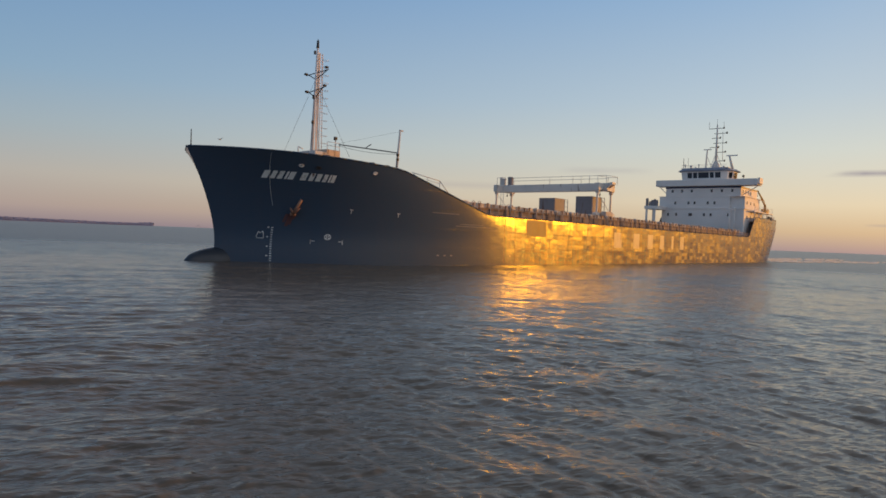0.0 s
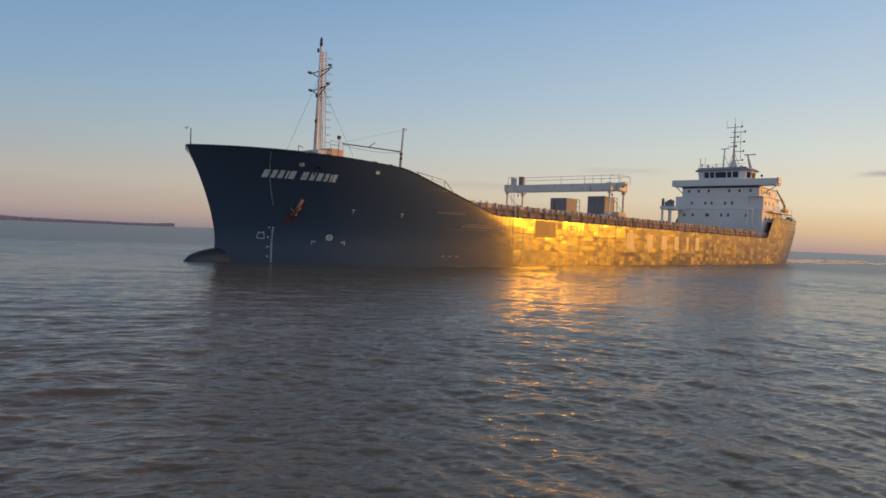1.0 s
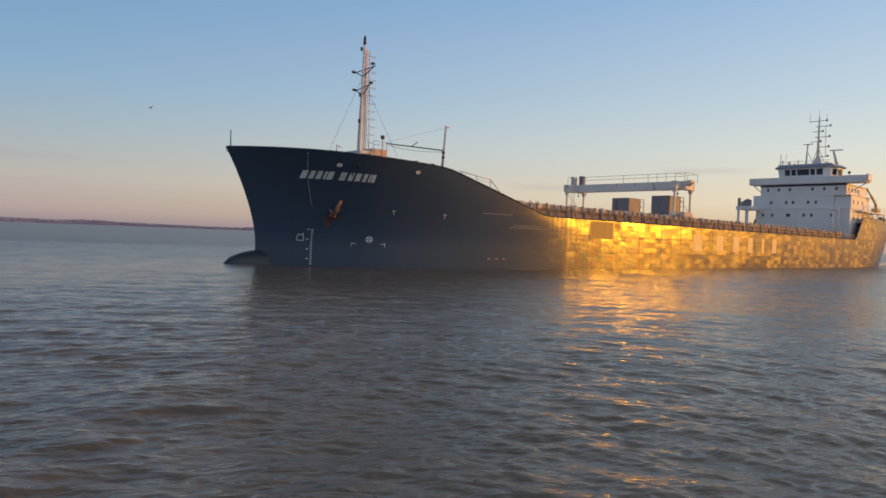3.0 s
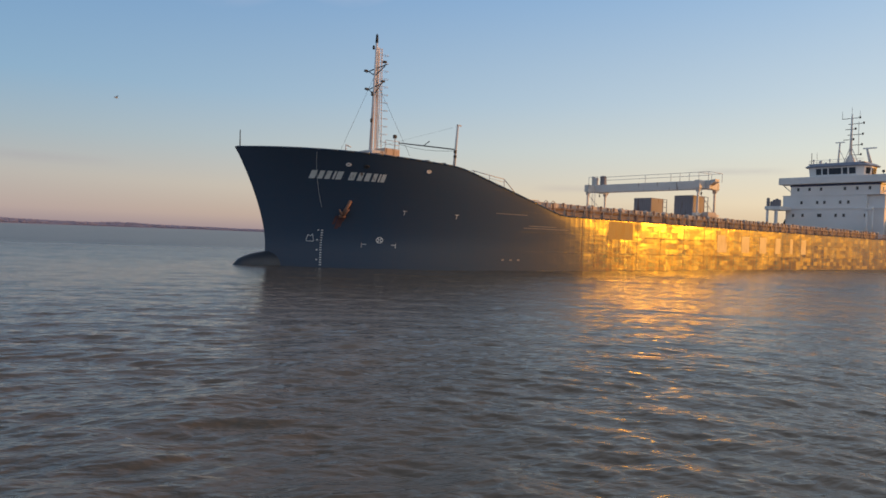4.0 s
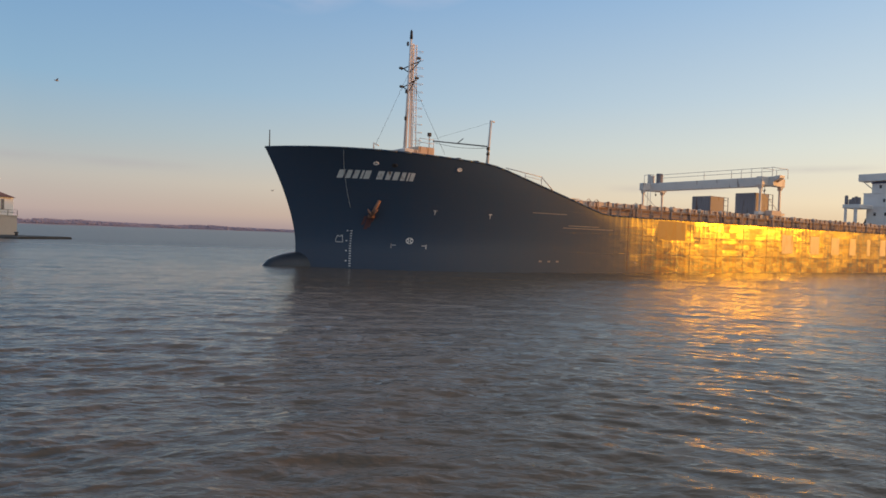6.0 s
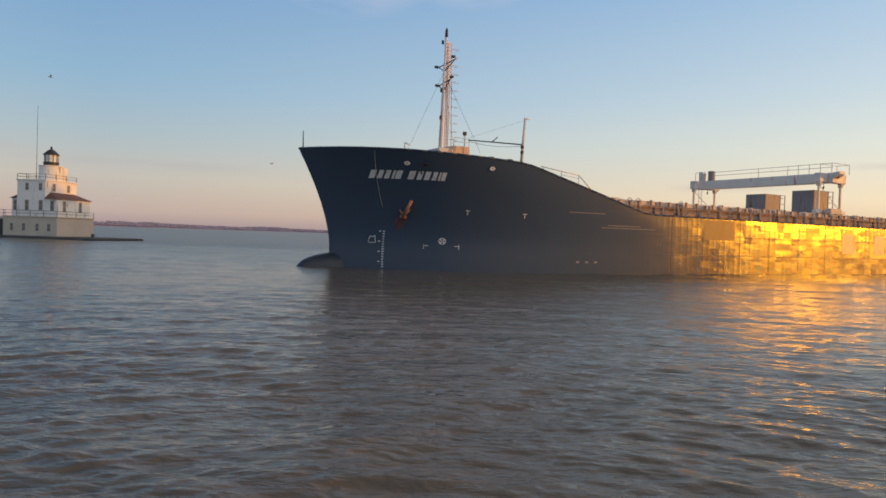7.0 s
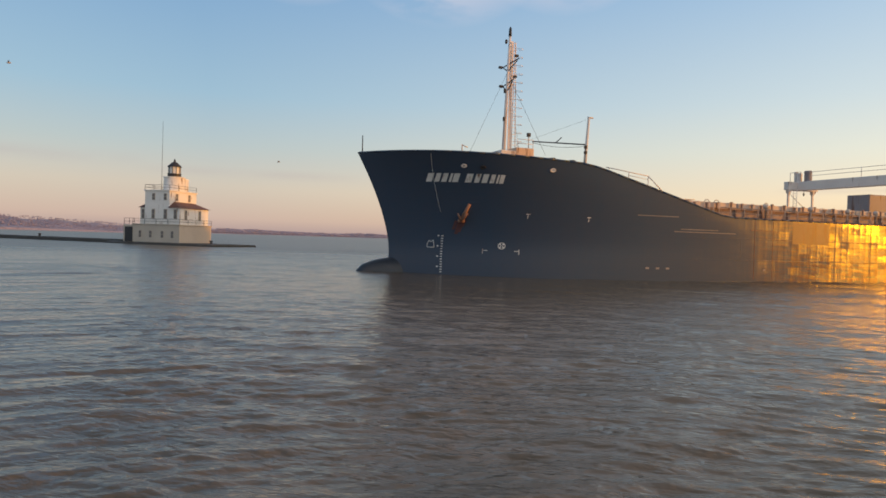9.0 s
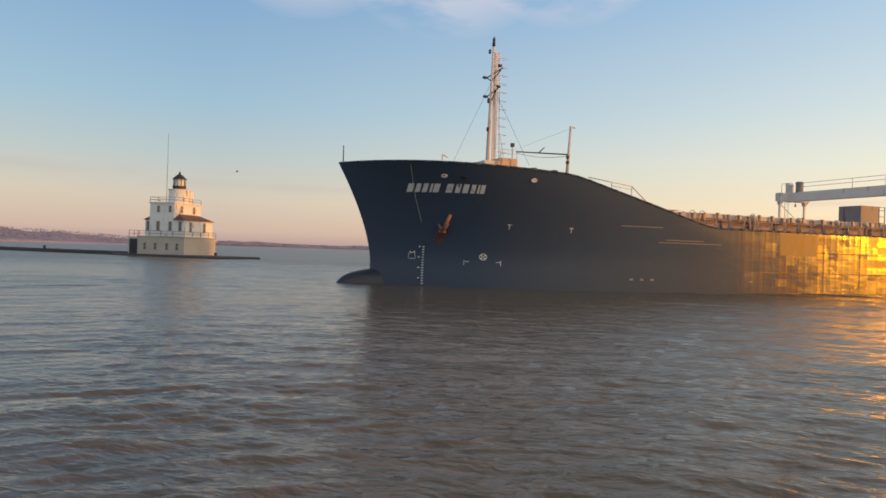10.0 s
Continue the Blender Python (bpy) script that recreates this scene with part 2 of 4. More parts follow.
def water_material():
    """Turbid harbour water: a murky brown body under a clear rippled surface."""
    m = bpy.data.materials.new("harbour_water")
    m.use_nodes = True
    n, l = m.node_tree.nodes, m.node_tree.links
    b = n["Principled BSDF"]
    b.inputs["Base Color"].default_value = (0.125, 0.1, 0.075, 1)
    b.inputs["Roughness"].default_value, b.inputs["IOR"].default_value = 0.06, 1.33
    co = n.new("ShaderNodeTexCoord")
    turn = n.new("ShaderNodeMapping")                 # x along the waves' way, y along their crests
    turn.inputs["Rotation"].default_value = (0, 0, radians(-58))
    l.new(co.outputs["Object"], turn.inputs["Vector"])
    bumps = None
    for scale, stretch, dist in ((0.8, 0.4, 0.06), (3.0, 0.4, 0.06), (9.5, 0.45, 0.032)):
        mp, t, bp = n.new("ShaderNodeMapping"), n.new("ShaderNodeTexNoise"), n.new("ShaderNodeBump")
        mp.inputs["Scale"].default_value = (1.0, stretch, 1.0)
        t.inputs["Scale"].default_value, t.inputs["Detail"].default_value = scale, 3 if scale < 5 else 5
        t.inputs["Distortion"].default_value = 0.3
        l.new(turn.outputs[0], mp.inputs["Vector"])
        l.new(mp.outputs[0], t.inputs["Vector"])
        l.new(t.outputs["Fac"], bp.inputs["Height"])
        bp.inputs["Strength"].default_value, bp.inputs["Distance"].default_value = 1.0, dist
        if bumps:
            l.new(bumps, bp.inputs["Normal"])
        bumps = bp.outputs[0]
    l.new(bumps, b.inputs["Normal"])
    # wavelets too small to model roughen the open water beyond the boat
    off, far, rg = n.new("ShaderNodeVectorMath"), n.new("ShaderNodeVectorMath"), n.new("ShaderNodeMapRange")
    off.inputs[1].default_value = (31.0, 52.0, 0.0)
    far.operation = "LENGTH"
    l.new(co.outputs["Object"], off.inputs[0])
    l.new(off.outputs[0], far.inputs[0])
    l.new(far.outputs["Value"], rg.inputs["Value"])
    rg.inputs["From Min"].default_value, rg.inputs["From Max"].default_value = 18.0, 130.0
    rg.inputs["To Min"].default_value, rg.inputs["To Max"].default_value = 0.05, 0.32
    l.new(rg.outputs[0], b.inputs["Roughness"])
    return m


HULL, WATER = hull_material(), water_material()
WHITE = material("white_ship_paint", (0.88, 0.82, 0.78), 0.5, vary=0.07, scale=1.5, bump=0.15, bump_scale=3)
BAND = material("dark_band_paint", (0.04, 0.05, 0.14), 0.45)
PALE = material("pale_sign_paint", (0.8, 0.79, 0.76), 0.4, vary=0.15, scale=8, rust=0.1)
BUFF = material("buff_mast_paint", (0.72, 0.52, 0.38), 0.5, vary=0.1, rust=0.2)
MASTP = material("pink_white_mast_paint", (0.86, 0.78, 0.75), 0.5, vary=0.08, rust=0.2)
CRANE = material("grey_crane_paint", (0.76, 0.7, 0.65), 0.5, vary=0.1, scale=2, rust=0.06)
DECKP = material("red_oxide_deck_paint", (0.2, 0.09, 0.065), 0.7, vary=0.25, rust=0.4)
COAM = material("buff_coaming_paint", (0.68, 0.54, 0.44), 0.6, vary=0.2, scale=2, rust=0.12)
# coaming brown, set darker with the shade behind the railing in it
COAMD = material("shaded_brown_coaming_paint", (0.4, 0.27, 0.21), 0.65, vary=0.3, scale=2, rust=0.3)
RAILP = material("rusty_buff_rail_paint", (0.58, 0.43, 0.33), 0.6, vary=0.25, scale=3, rust=0.3)
SIDEP = material("worn_side_lettering_paint", (0.42, 0.37, 0.32), 0.4, vary=0.25, scale=4, rust=0.3)
RUST = material("rusty_steel", (0.2, 0.1, 0.06), 0.75, vary=0.3, bump=0.4)
WETP = material("wet_black_bulb_paint", (0.035, 0.042, 0.055), 0.35, vary=0.3, scale=2, bump=0.2)
DARK = material("dark_steel", (0.035, 0.035, 0.04), 0.5, vary=0.2)
BOXP = material("grey_container_paint", (0.27, 0.24, 0.25), 0.55, vary=0.12, scale=2, rust=0.08)
GLASS = material("dark_window_glass", (0.06, 0.065, 0.08), 0.06, vary=0.02)
SASH = material("grey_sash_glass", (0.17, 0.16, 0.16), 0.2, vary=0.15)
BLUE = material("blue_grey_fascia_paint", (0.27, 0.29, 0.36), 0.45, vary=0.1)
ORANGE = material("yellow_davit_paint", (0.6, 0.33, 0.05), 0.5, vary=0.1, rust=0.3)
PATCH = material("matt_repair_paint", (0.16, 0.1, 0.085), 0.45, vary=0.25, scale=3, bump=0.2, rust=0.4)
ANCH = material("rust_stain_steel", (0.3, 0.16, 0.11), 0.6, vary=0.35, scale=5, bump=0.4, rust=0.2)
STAIN = material("faint_rust_run", (0.13, 0.055, 0.055), 0.6, vary=0.4, scale=6)
SCAR = material("grey_scraped_paint", (0.24, 0.23, 0.23), 0.6, vary=0.4, scale=5)
STUCCO = material("white_lighthouse_paint", (0.88, 0.86, 0.83), 0.75, vary=0.08, scale=1.2, bump=0.2, rust=0.05)
CONC = material("buff_concrete", (0.56, 0.5, 0.43), 0.85, vary=0.15, scale=1.0, bump=0.4)
ROOF = material("red_brown_roof", (0.13, 0.06, 0.05), 0.7, vary=0.2, bump=0.3)
STONE = material("wet_dark_stone", (0.06, 0.055, 0.05), 0.7, vary=0.3, bump=0.6, bump_scale=4)
# distance haze is put into these two colours: paler and more lavender
WOODS = material("hazed_winter_woods", (0.3, 0.275, 0.36), 0.95, vary=0.25, scale=0.05)
BANK = material("hazed_reed_bank", (0.3, 0.27, 0.345), 0.95, vary=0.3, scale=0.05)
FOAM = material("broken_foam", (0.75, 0.76, 0.77), 0.7, vary=0.2, scale=4, bump=0.4)
GULL = material("grey_gull_feathers", (0.5, 0.5, 0.52), 0.8)
LENSM = material("lamp_glass", (0.8, 0.8, 0.78), 0.15)


# ---- mesh helpers ----
def box(bm, x0, x1, y0, y1, z0, z1, bevel=0.0):
    vs = [bm.verts.new((x, y, z)) for x in (x0, x1) for y in (y0, y1) for z in (z0, z1)]
    fs = [bm.faces.new([vs[i] for i in q]) for q in ((0, 1, 3, 2), (4, 6, 7, 5), (0, 4, 5, 1), (2, 3, 7, 6), (0, 2, 6, 4), (1, 5, 7, 3))]
    if bevel > 0:
        edges = list({e for f in fs for e in f.edges})
        bmesh.ops.bevel(bm, geom=edges, offset=bevel, segments=2, affect="EDGES", profile=0.5)
    return bm


def tube(bm, a, b, r, r2=None, n=8):
    """A round bar from a to b, tapering from r to r2, with its ends closed."""
    a, b = Vector(a), Vector(b)
    r2 = r if r2 is None else r2
    d = (b - a).normalized()
    u = d.orthogonal().normalized()
    v = d.cross(u)
    rings = []
    for c, q in ((a, r), (b, r2)):
        rings.append([bm.verts.new(c + q * (math.cos(2 * math.pi * i / n) * u + math.sin(2 * math.pi * i / n) * v)) for i in range(n)])
    for i in range(n):
        f = bm.faces.new((rings[0][i], rings[0][(i + 1) % n], rings[1][(i + 1) % n], rings[1][i]))
        f.smooth = True
    bm.faces.new(rings[0][::-1])
    bm.faces.new(rings[1])
    return bm


def turned(bm, profile, cx=0.0, cy=0.0, n=24):
    """A turned body round the upright line at cx, cy. profile: (radius, z) from below."""
    rings = [[bm.verts.new((cx + r * math.cos(2 * math.pi * i / n), cy + r * math.sin(2 * math.pi * i / n), z)) for i in range(n)] for r, z in profile]
    for a, b in zip(rings, rings[1:]):
        for i in range(n):
            bm.faces.new((a[i], a[(i + 1) % n], b[(i + 1) % n], b[i]))
    bm.faces.new(rings[0][::-1])
    bm.faces.new(rings[-1])
    return bm


def part(name, bm, mat, parent=None, label="", kind="", smooth=False):
    me = bpy.data.meshes.new(name)
    bmesh.ops.recalc_face_normals(bm, faces=bm.faces[:])
    if smooth:
        for f in bm.faces:
            f.smooth = True
    bm.to_mesh(me)
    bm.free()
    me.materials.append(mat)
    ob = new(name, me)
    ob.parent = parent
    return tagged(ob, label=label, kind=kind)


def again(ob, dx=0.0, dy=0.0, dz=0.0):
    """The same part once more, moved, on the same mesh."""
    o = new(ob.name.split(".")[0], ob.data)
    o.parent = ob.parent
    o.location = (ob.location[0] + dx, ob.location[1] + dy, ob.location[2] + dz)
    return o


def B():
    return bmesh.new()


# ---- water: one sheet to the horizon, with real waves round the boat ----
def water_sheet():
    cx, cy = -31.0, -52.0
    fine = np.radians(np.arange(-4, 114, 0.36))          # clockwise from +y, where the camera looks
    coarse = np.radians(np.arange(114, 356, 4.0))
    ang = np.concatenate([fine, coarse])
    rad = [0.6]
    while rad[-1] < 4600:
        rad.append(rad[-1] * (1.0036 if rad[-1] < 150 else 1.02) + 0.004)
    rad = np.array(rad)
    A, R = np.meshgrid(ang, rad)
    X, Y = R * np.sin(A), R * np.cos(A)
    Z = np.zeros_like(X)
    rng = np.random.default_rng(5)
    cell = R * 0.0036
    for k in range(170):
        lam = 0.17 * (7.0 / 0.17) ** (rng.random() ** 1.25)
        amp = 0.0041 * min(lam, 0.7) * max(1.0, lam / 0.7) ** 0.35 * (0.5 + rng.random())
        fade = np.clip(lam / cell / 2.2 - 0.9, 0, 1)
        start, bend = rng.random() * 6.28, rng.random() * 6.28
        if k % 5 < 2:        # wind chop
            th = radians(212) + rng.normal(0, 0.25)
            phase = 2 * math.pi / lam * (X * math.sin(th) + Y * math.cos(th)) + start
            amp = amp * 0.75
        else:                # the boat's own wash, spreading round it in broken arcs
            swing = rng.integers(4, 12) * (1 + int(3 * min(1.0, 0.3 / lam)))
            phase = 2 * math.pi / lam * R * (1 + 0.05 * np.sin(2 * A + bend)) + 1.6 * np.sin(swing * A + bend + R * 0.21) + start
            amp = amp * np.clip(0.55 + 0.75 * np.sin(swing * 1.7 * A + R * (0.9 / (lam + 0.5)) + bend), 0, 1.3)
        Z += amp * fade * (np.sin(phase) + 0.25 * np.cos(2 * phase))
    # one long low crest of the wash, trailing aft
    along = X * math.sin(radians(50)) + Y * math.cos(radians(50))
    across = X * math.cos(radians(50)) - Y * math.sin(radians(50))
    Z += 0.05 * np.exp(-((across + 4.6) / 1.1) ** 2) * np.clip(along / 5, 0, 1) * np.clip((26 - along) / 12, 0, 1)
    gust = 0.75 + 0.35 * np.sin(X * 0.11 + 1.3 * np.sin(Y * 0.07)) * np.sin(Y * 0.09 + 0.6)
    Z *= gust
    Z[:2] = 0
    nr, na = X.shape
    verts = np.stack([X + cx, Y + cy, Z], -1).reshape(-1, 3)
    i = np.arange(nr - 1)[:, None] * na + np.arange(na)[None, :]
    j = np.arange(nr - 1)[:, None] * na + (np.arange(na)[None, :] + 1) % na
    quads = np.stack([i, i + na, j + na, j], -1).reshape(-1, 4)
    me = bpy.data.meshes.new("water")
    me.vertices.add(len(verts))
    me.vertices.foreach_set("co", verts.ravel())
    me.loops.add(quads.size)
    me.loops.foreach_set("vertex_index", quads.ravel())
    me.polygons.add(len(quads))
    me.polygons.foreach_set("loop_start", np.arange(len(quads)) * 4)
    me.update(calc_edges=True)
    me.polygons.foreach_set("use_smooth", np.ones(len(quads), bool))
    me.materials.append(WATER)
    me.validate()
    ob = new("water", me)
    return tagged(ob, "choppy grey-brown harbour water with small ripples", "water", kind="structure")


water = water_sheet()

# ---- the cargo ship: x runs aft from the stem, y away from the camera, z up from the waterline ----
ship = tagged(new("cargo_ship"), "long navy bulk carrier under way, glinting gold in low sun", "ship")
HALF = 10.0


def stem_x(z):
    return 2.75 - 2.75 * (min(7.5, max(0.0, z - 1.8)) / 7.5) ** 1.55


def stern_x(z):
    return 143.0 + 11.0 * min(1.0, max(0.0, (z + 0.5) / 8.0)) ** 0.8


def half_breadth(x, z):
    if x < 32:
        run = 28.5 - 12.0 * min(1.0, max(0.0, (z - 2.4) / 6.9)) ** 1.5
        u = min(1.0, max(0.0, (x - stem_x(z)) / run))
        return HALF * (0.85 * (1 - (1 - u) ** 4) + 0.15 * (1 - (1 - u) ** 1.5))
    if x > 122:
        w = min(1.0, (x - 122) / (stern_x(z) - 122))
        return HALF * max(0.0, 1 - w ** 3.2) ** 0.5
    return HALF


def sheer(x):
    if x < 14.0:
        return 9.35 - 0.72 * (x / 14.0)
    if x < 16.4:
        return 8.63 - 0.051 * (x - 14.0) - 0.045 * (x - 14.0) ** 2
    if x < 27.4:
        return 8.25 - 0.267 * (x - 16.4)
    if x < 29.6:
        return 5.15 + 0.164 * ((29.6 - x) / 2.2) ** 2
    if x < 117.5:
        return 5.15
    if x < 121.2:
        return 5.15 + 4.2 * (x - 117.5) / 3.7
    return 9.35 + 0.25 * (x - 121.2) / 28


def on_hull(x, z, out=0.0):
    """The point of the near side at x, z, lifted off the plating."""
    e = 0.05
    y = half_breadth(x, z)
    nx = -(half_breadth(x + e, z) - half_breadth(x - e, z)) / (2 * e)
    nz = -(half_breadth(x, z + e) - half_breadth(x, z - e)) / (2 * e)
    n = Vector((nx, 1.0, nz)).normalized()
    return Vector((x + n.x * out, -(y + n.y * out), z + n.z * out))


def hull():
    bm = B()
    st = [("b", (k / 44) ** 1.5) for k in range(45)] + [("m", 32 + 1.0 * k) for k in range(1, 85)] + [("m", x) for x in (117.5, 118.4, 119.3, 120.3, 121.2)]
    st += [("s", math.sin(k / 22 * math.pi / 2)) for k in range(0, 23)]
    nz = 26
    rows = []
    for kind, v in st:
        col = []
        for side in (-1, 1):
            pts = []
            for j in range(nz + 1):
                top = sheer(v * 32 if kind == "b" else v if kind == "m" else 122 + v * 32)
                z = -3.0 + (top + 3.0) * j / nz
                x = stem_x(z) + v * (32 - stem_x(z)) if kind == "b" else v if kind == "m" else 122 + v * (stern_x(z) - 122)
                y = half_breadth(x, z)
                if (kind == "b" and v == 0) or (kind == "s" and v > 0.9999):
                    y = 0.015
                pts.append(bm.verts.new((x, side * y, z)))
            col.append(pts)
        rows.append(col)
    for a, b in zip(rows, rows[1:]):
        for s in (0, 1):
            for j in range(nz):
                bm.faces.new((a[s][j], b[s][j], b[s][j + 1], a[s][j + 1]))
    for col in (rows[0], rows[-1]):
        for j in range(nz):
            bm.faces.new((col[0][j], col[1][j], col[1][j + 1], col[0][j + 1]))
    for a, b in zip(rows, rows[1:]):
        bm.faces.new((a[0][0], b[0][0], b[1][0], a[1][0]))
    return part("hull", bm, HULL, ship, "navy steel hull, glossy and scuffed", smooth=True)


HULL_OB = hull()


def deck(name, xs, drop, mat):
    bm, prev = B(), None
    for x in xs:
        z = sheer(x) - drop
        y = max(0.05, half_breadth(x, z) - 0.3)
        q = [bm.verts.new((x, s * y, z + dz)) for s in (-1, 1) for dz in (0, -0.08)]
        if prev:
            for i, j in ((0, 2), (2, 3), (3, 1), (1, 0)):
                bm.faces.new((prev[i], prev[j], q[j], q[i]))
        else:
            bm.faces.new(q[:2] + q[:1:-1])
        prev = q
    bm.faces.new(prev[:2] + prev[:1:-1])
    return part(name, bm, mat, ship, "red-oxide steel deck")


deck("forecastle_deck", [1.2 + 0.75 * k for k in range(36)], 0.95, DECKP)
deck("main_deck", [29.6 + 4 * k for k in range(22)] + [117.0], 0.04, DECKP)
deck("poop_deck", [121.6 + 1.3 * k for k in range(24)], 0.9, DECKP)


def gunwale():
    for side in (-1, 1):
        bm, prev = B(), None
        for k in range(0, 151):
            x = 0.05 + k * (153.6 / 150)
            z = sheer(x) + 0.02
            pt = Vector((x, side * max(0.02, half_breadth(x, z - 0.03)), z))
            if prev:
                tube(bm, prev, pt, 0.07, n=6)
            prev = pt
        part("gunwale", bm, HULL, HULL_OB, "rounded navy top rail")


gunwale()


def bulb():
    bm = B()
    n, rings = 20, []
    for k in range(15):
        s = k / 14
        x = 0.1 + 6.0 * s
        r = 1.45 * math.sin(min(1.0, s * 1.5 + 0.015) * math.pi / 2) ** 0.42
        rings.append([bm.verts.new((x, 0.78 * r * math.cos(a), -0.22 + r * math.sin(a))) for a in [2 * math.pi * i / n for i in range(n)]])
    for a, b in zip(rings, rings[1:]):
        for i in range(n):
            bm.faces.new((a[i], a[(i + 1) % n], b[(i + 1) % n], b[i]))
    bm.faces.new(rings[0])
    part("bulbous_bow", bm, WETP, HULL_OB, "wet dark bulb breaking the water", smooth=True)


bulb()


def hull_patch(name, x0, x1, z0, z1, mat, out=0.012, parent=None, label="", skew=0.0, nx=4, nz=3):
    """A painted mark or plate that follows the near side's plating, with a thin edge."""
    bm = B()
    layers = []
    for o in (out, 0.0):
        layers.append([[bm.verts.new(on_hull(x0 + (x1 - x0) * i / nx + skew * j / nz, z0 + (z1 - z0) * j / nz, o)) for i in range(nx + 1)] for j in range(nz + 1)])
    top = layers[0]
    for j in range(nz):
        for i in range(nx):
            bm.faces.new((top[j][i], top[j][i + 1], top[j + 1][i + 1], top[j + 1][i]))
    rim = [(0, i) for i in range(nx + 1)] + [(j, nx) for j in range(1, nz + 1)] + [(nz, i) for i in range(nx - 1, -1, -1)] + [(j, 0) for j in range(nz - 1, 0, -1)]
    for (a, b), (c, d) in zip(rim, rim[1:] + rim[:1]):
        bm.faces.new((layers[0][a][b], layers[1][a][b], layers[1][c][d], layers[0][c][d]))
    return part(name, bm, mat, parent or HULL_OB, label)


def hull_marks():
    # the name at the bow and the tall side lettering, as plain bars
    x = 4.25
    for w in (0.4, 0.33, 0.36, 0.17, 0.42, -0.22, 0.46, 0.38, 0.42, 0.34, 0.16, 0.34):
        if w > 0:
            low = 7.05 - 0.025 * (x - 4.25)
            hull_patch("name_bar", x, x + w * 0.84, low, low + 0.6, PALE, label="off-white painted bar")
        x += abs(w) * 1.22
    for a, b in ((56.9, 59.2), (63.0, 65.0), (67.9, 69.8), (72.4, 74.0), (77.0, 77.8), (80.6, 82.2)):
        hull_patch("side_bar", a, b, 2.2, 4.3, SIDEP, label="tall worn off-white bar")
    for k in range(15):
        hull_patch("draught_mark", 5.88, 6.01, 0.15 + 0.2 * k, 0.23 + 0.2 * k, PALE, nx=1, nz=1)
        if k % 4 == 2:
            hull_patch("draught_mark", 5.66, 5.76, 0.15 + 0.2 * k, 0.25 + 0.2 * k, PALE, nx=1, nz=1)
    for a, b in ((11.05, 4.75), (15.5, 4.65)):
        hull_patch("tug_mark", a, a + 0.3, b, b + 0.06, PALE, nx=1, nz=1)
        hull_patch("tug_mark", a + 0.12, a + 0.17, b - 0.3, b, PALE, nx=1, nz=1)
    for a, s in ((8.5, 0), (10.6, 0.29)):
        hull_patch("corner_mark", a, a + 0.34, 1.95, 2.0, PALE, nx=1, nz=1)
        hull_patch("corner_mark", a + s, a + s + 0.05, 1.72, 2.1, PALE, nx=1, nz=1)
    # thruster mark: ring with a cross
    bm, c = B(), (9.75, 2.35)
    for i in range(20):
        a, b = 2 * math.pi * i / 20, 2 * math.pi * (i + 1) / 20
        q = [bm.verts.new(on_hull(c[0] + r * math.cos(t), c[1] + r * math.sin(t), 0.012)) for r, t in ((0.2, a), (0.26, a), (0.26, b), (0.2, b))]
        bm.faces.new(q)
    for t in range(4):
        d, e = (math.cos(t * math.pi / 2 + 0.78), math.sin(t * math.pi / 2 + 0.78)), (-math.sin(t * math.pi / 2 + 0.78), math.cos(t * math.pi / 2 + 0.78))
        q = [bm.verts.new(on_hull(c[0] + d[0] * r + e[0] * s, c[1] + d[1] * r + e[1] * s, 0.013)) for r, s in ((0.03, -0.02), (0.2, -0.07), (0.2, 0.07), (0.03, 0.02))]
        bm.faces.new(q)
    part("thruster_mark", bm, PALE, HULL_OB, "white ring with a cross")
    # bulb mark: an outlined hook
    bm = B()
    pts = [(5.05, 2.25), (5.15, 2.62), (5.28, 2.5), (5.42, 2.66), (5.5, 2.08), (5.08, 2.08)]
    for a, b in zip(pts, pts[1:] + pts[:1]):
        tube(bm, on_hull(*a, 0.01), on_hull(*b, 0.01), 0.03, n=5)
    part("bulb_mark", bm, PALE, HULL_OB, "white outlined hook mark")
    # fairleads, anchor pocket and anchor
    for x, z in ((6.2, 8.15), (7.4, 8.05), (12.2, 8.0)):
        bm = B()
        c = on_hull(x, z, 0.0)
        n = (on_hull(x, z, 1.0) - c).normalized()
        u = n.cross(Vector((0, 0, 1))).normalized()
        v = u.cross(n)
        for i in range(16):
            a, b = 2 * math.pi * i / 16, 2 * math.pi * (i + 1) / 16
            q = [c + n * 0.05 + u * (0.19 * math.cos(t)) + v * (0.12 * math.sin(t)) for t in (a, b)]
            tube(bm, q[0], q[1], 0.04, n=6)
        fl = part("fairlead", bm, WHITE if x != 7.4 else DARK, HULL_OB, "oval steel fairlead", smooth=True)
        bm = B()
        ring = [bm.verts.new(c + n * 0.03 + u * (0.18 * math.cos(2 * math.pi * i / 16)) + v * (0.11 * math.sin(2 * math.pi * i / 16))) for i in range(16)]
        bm.faces.new(ring)
        part("opening", bm, PALE if x != 7.4 else DARK, fl)
    pocket = hull_patch("anchor_pocket", 6.3, 7.7, 4.2, 5.6, HULL, 0.03, label="recessed dark anchor pocket", skew=0.2)
    bm = B()
    a, b = on_hull(7.25, 5.45, 0.1), on_hull(7.0, 4.3, 0.3)
    tube(bm, a, b, 0.13, 0.16)
    for dx in (-0.3, 0.32):
        tube(bm, b, on_hull(7.0 + dx, 4.85, 0.4), 0.15, 0.05)
    tube(bm, on_hull(6.8, 4.25, 0.3), on_hull(7.2, 4.25, 0.3), 0.13)
    part("anchor", bm, ANCH, HULL_OB, "rusty stockless anchor", smooth=True)
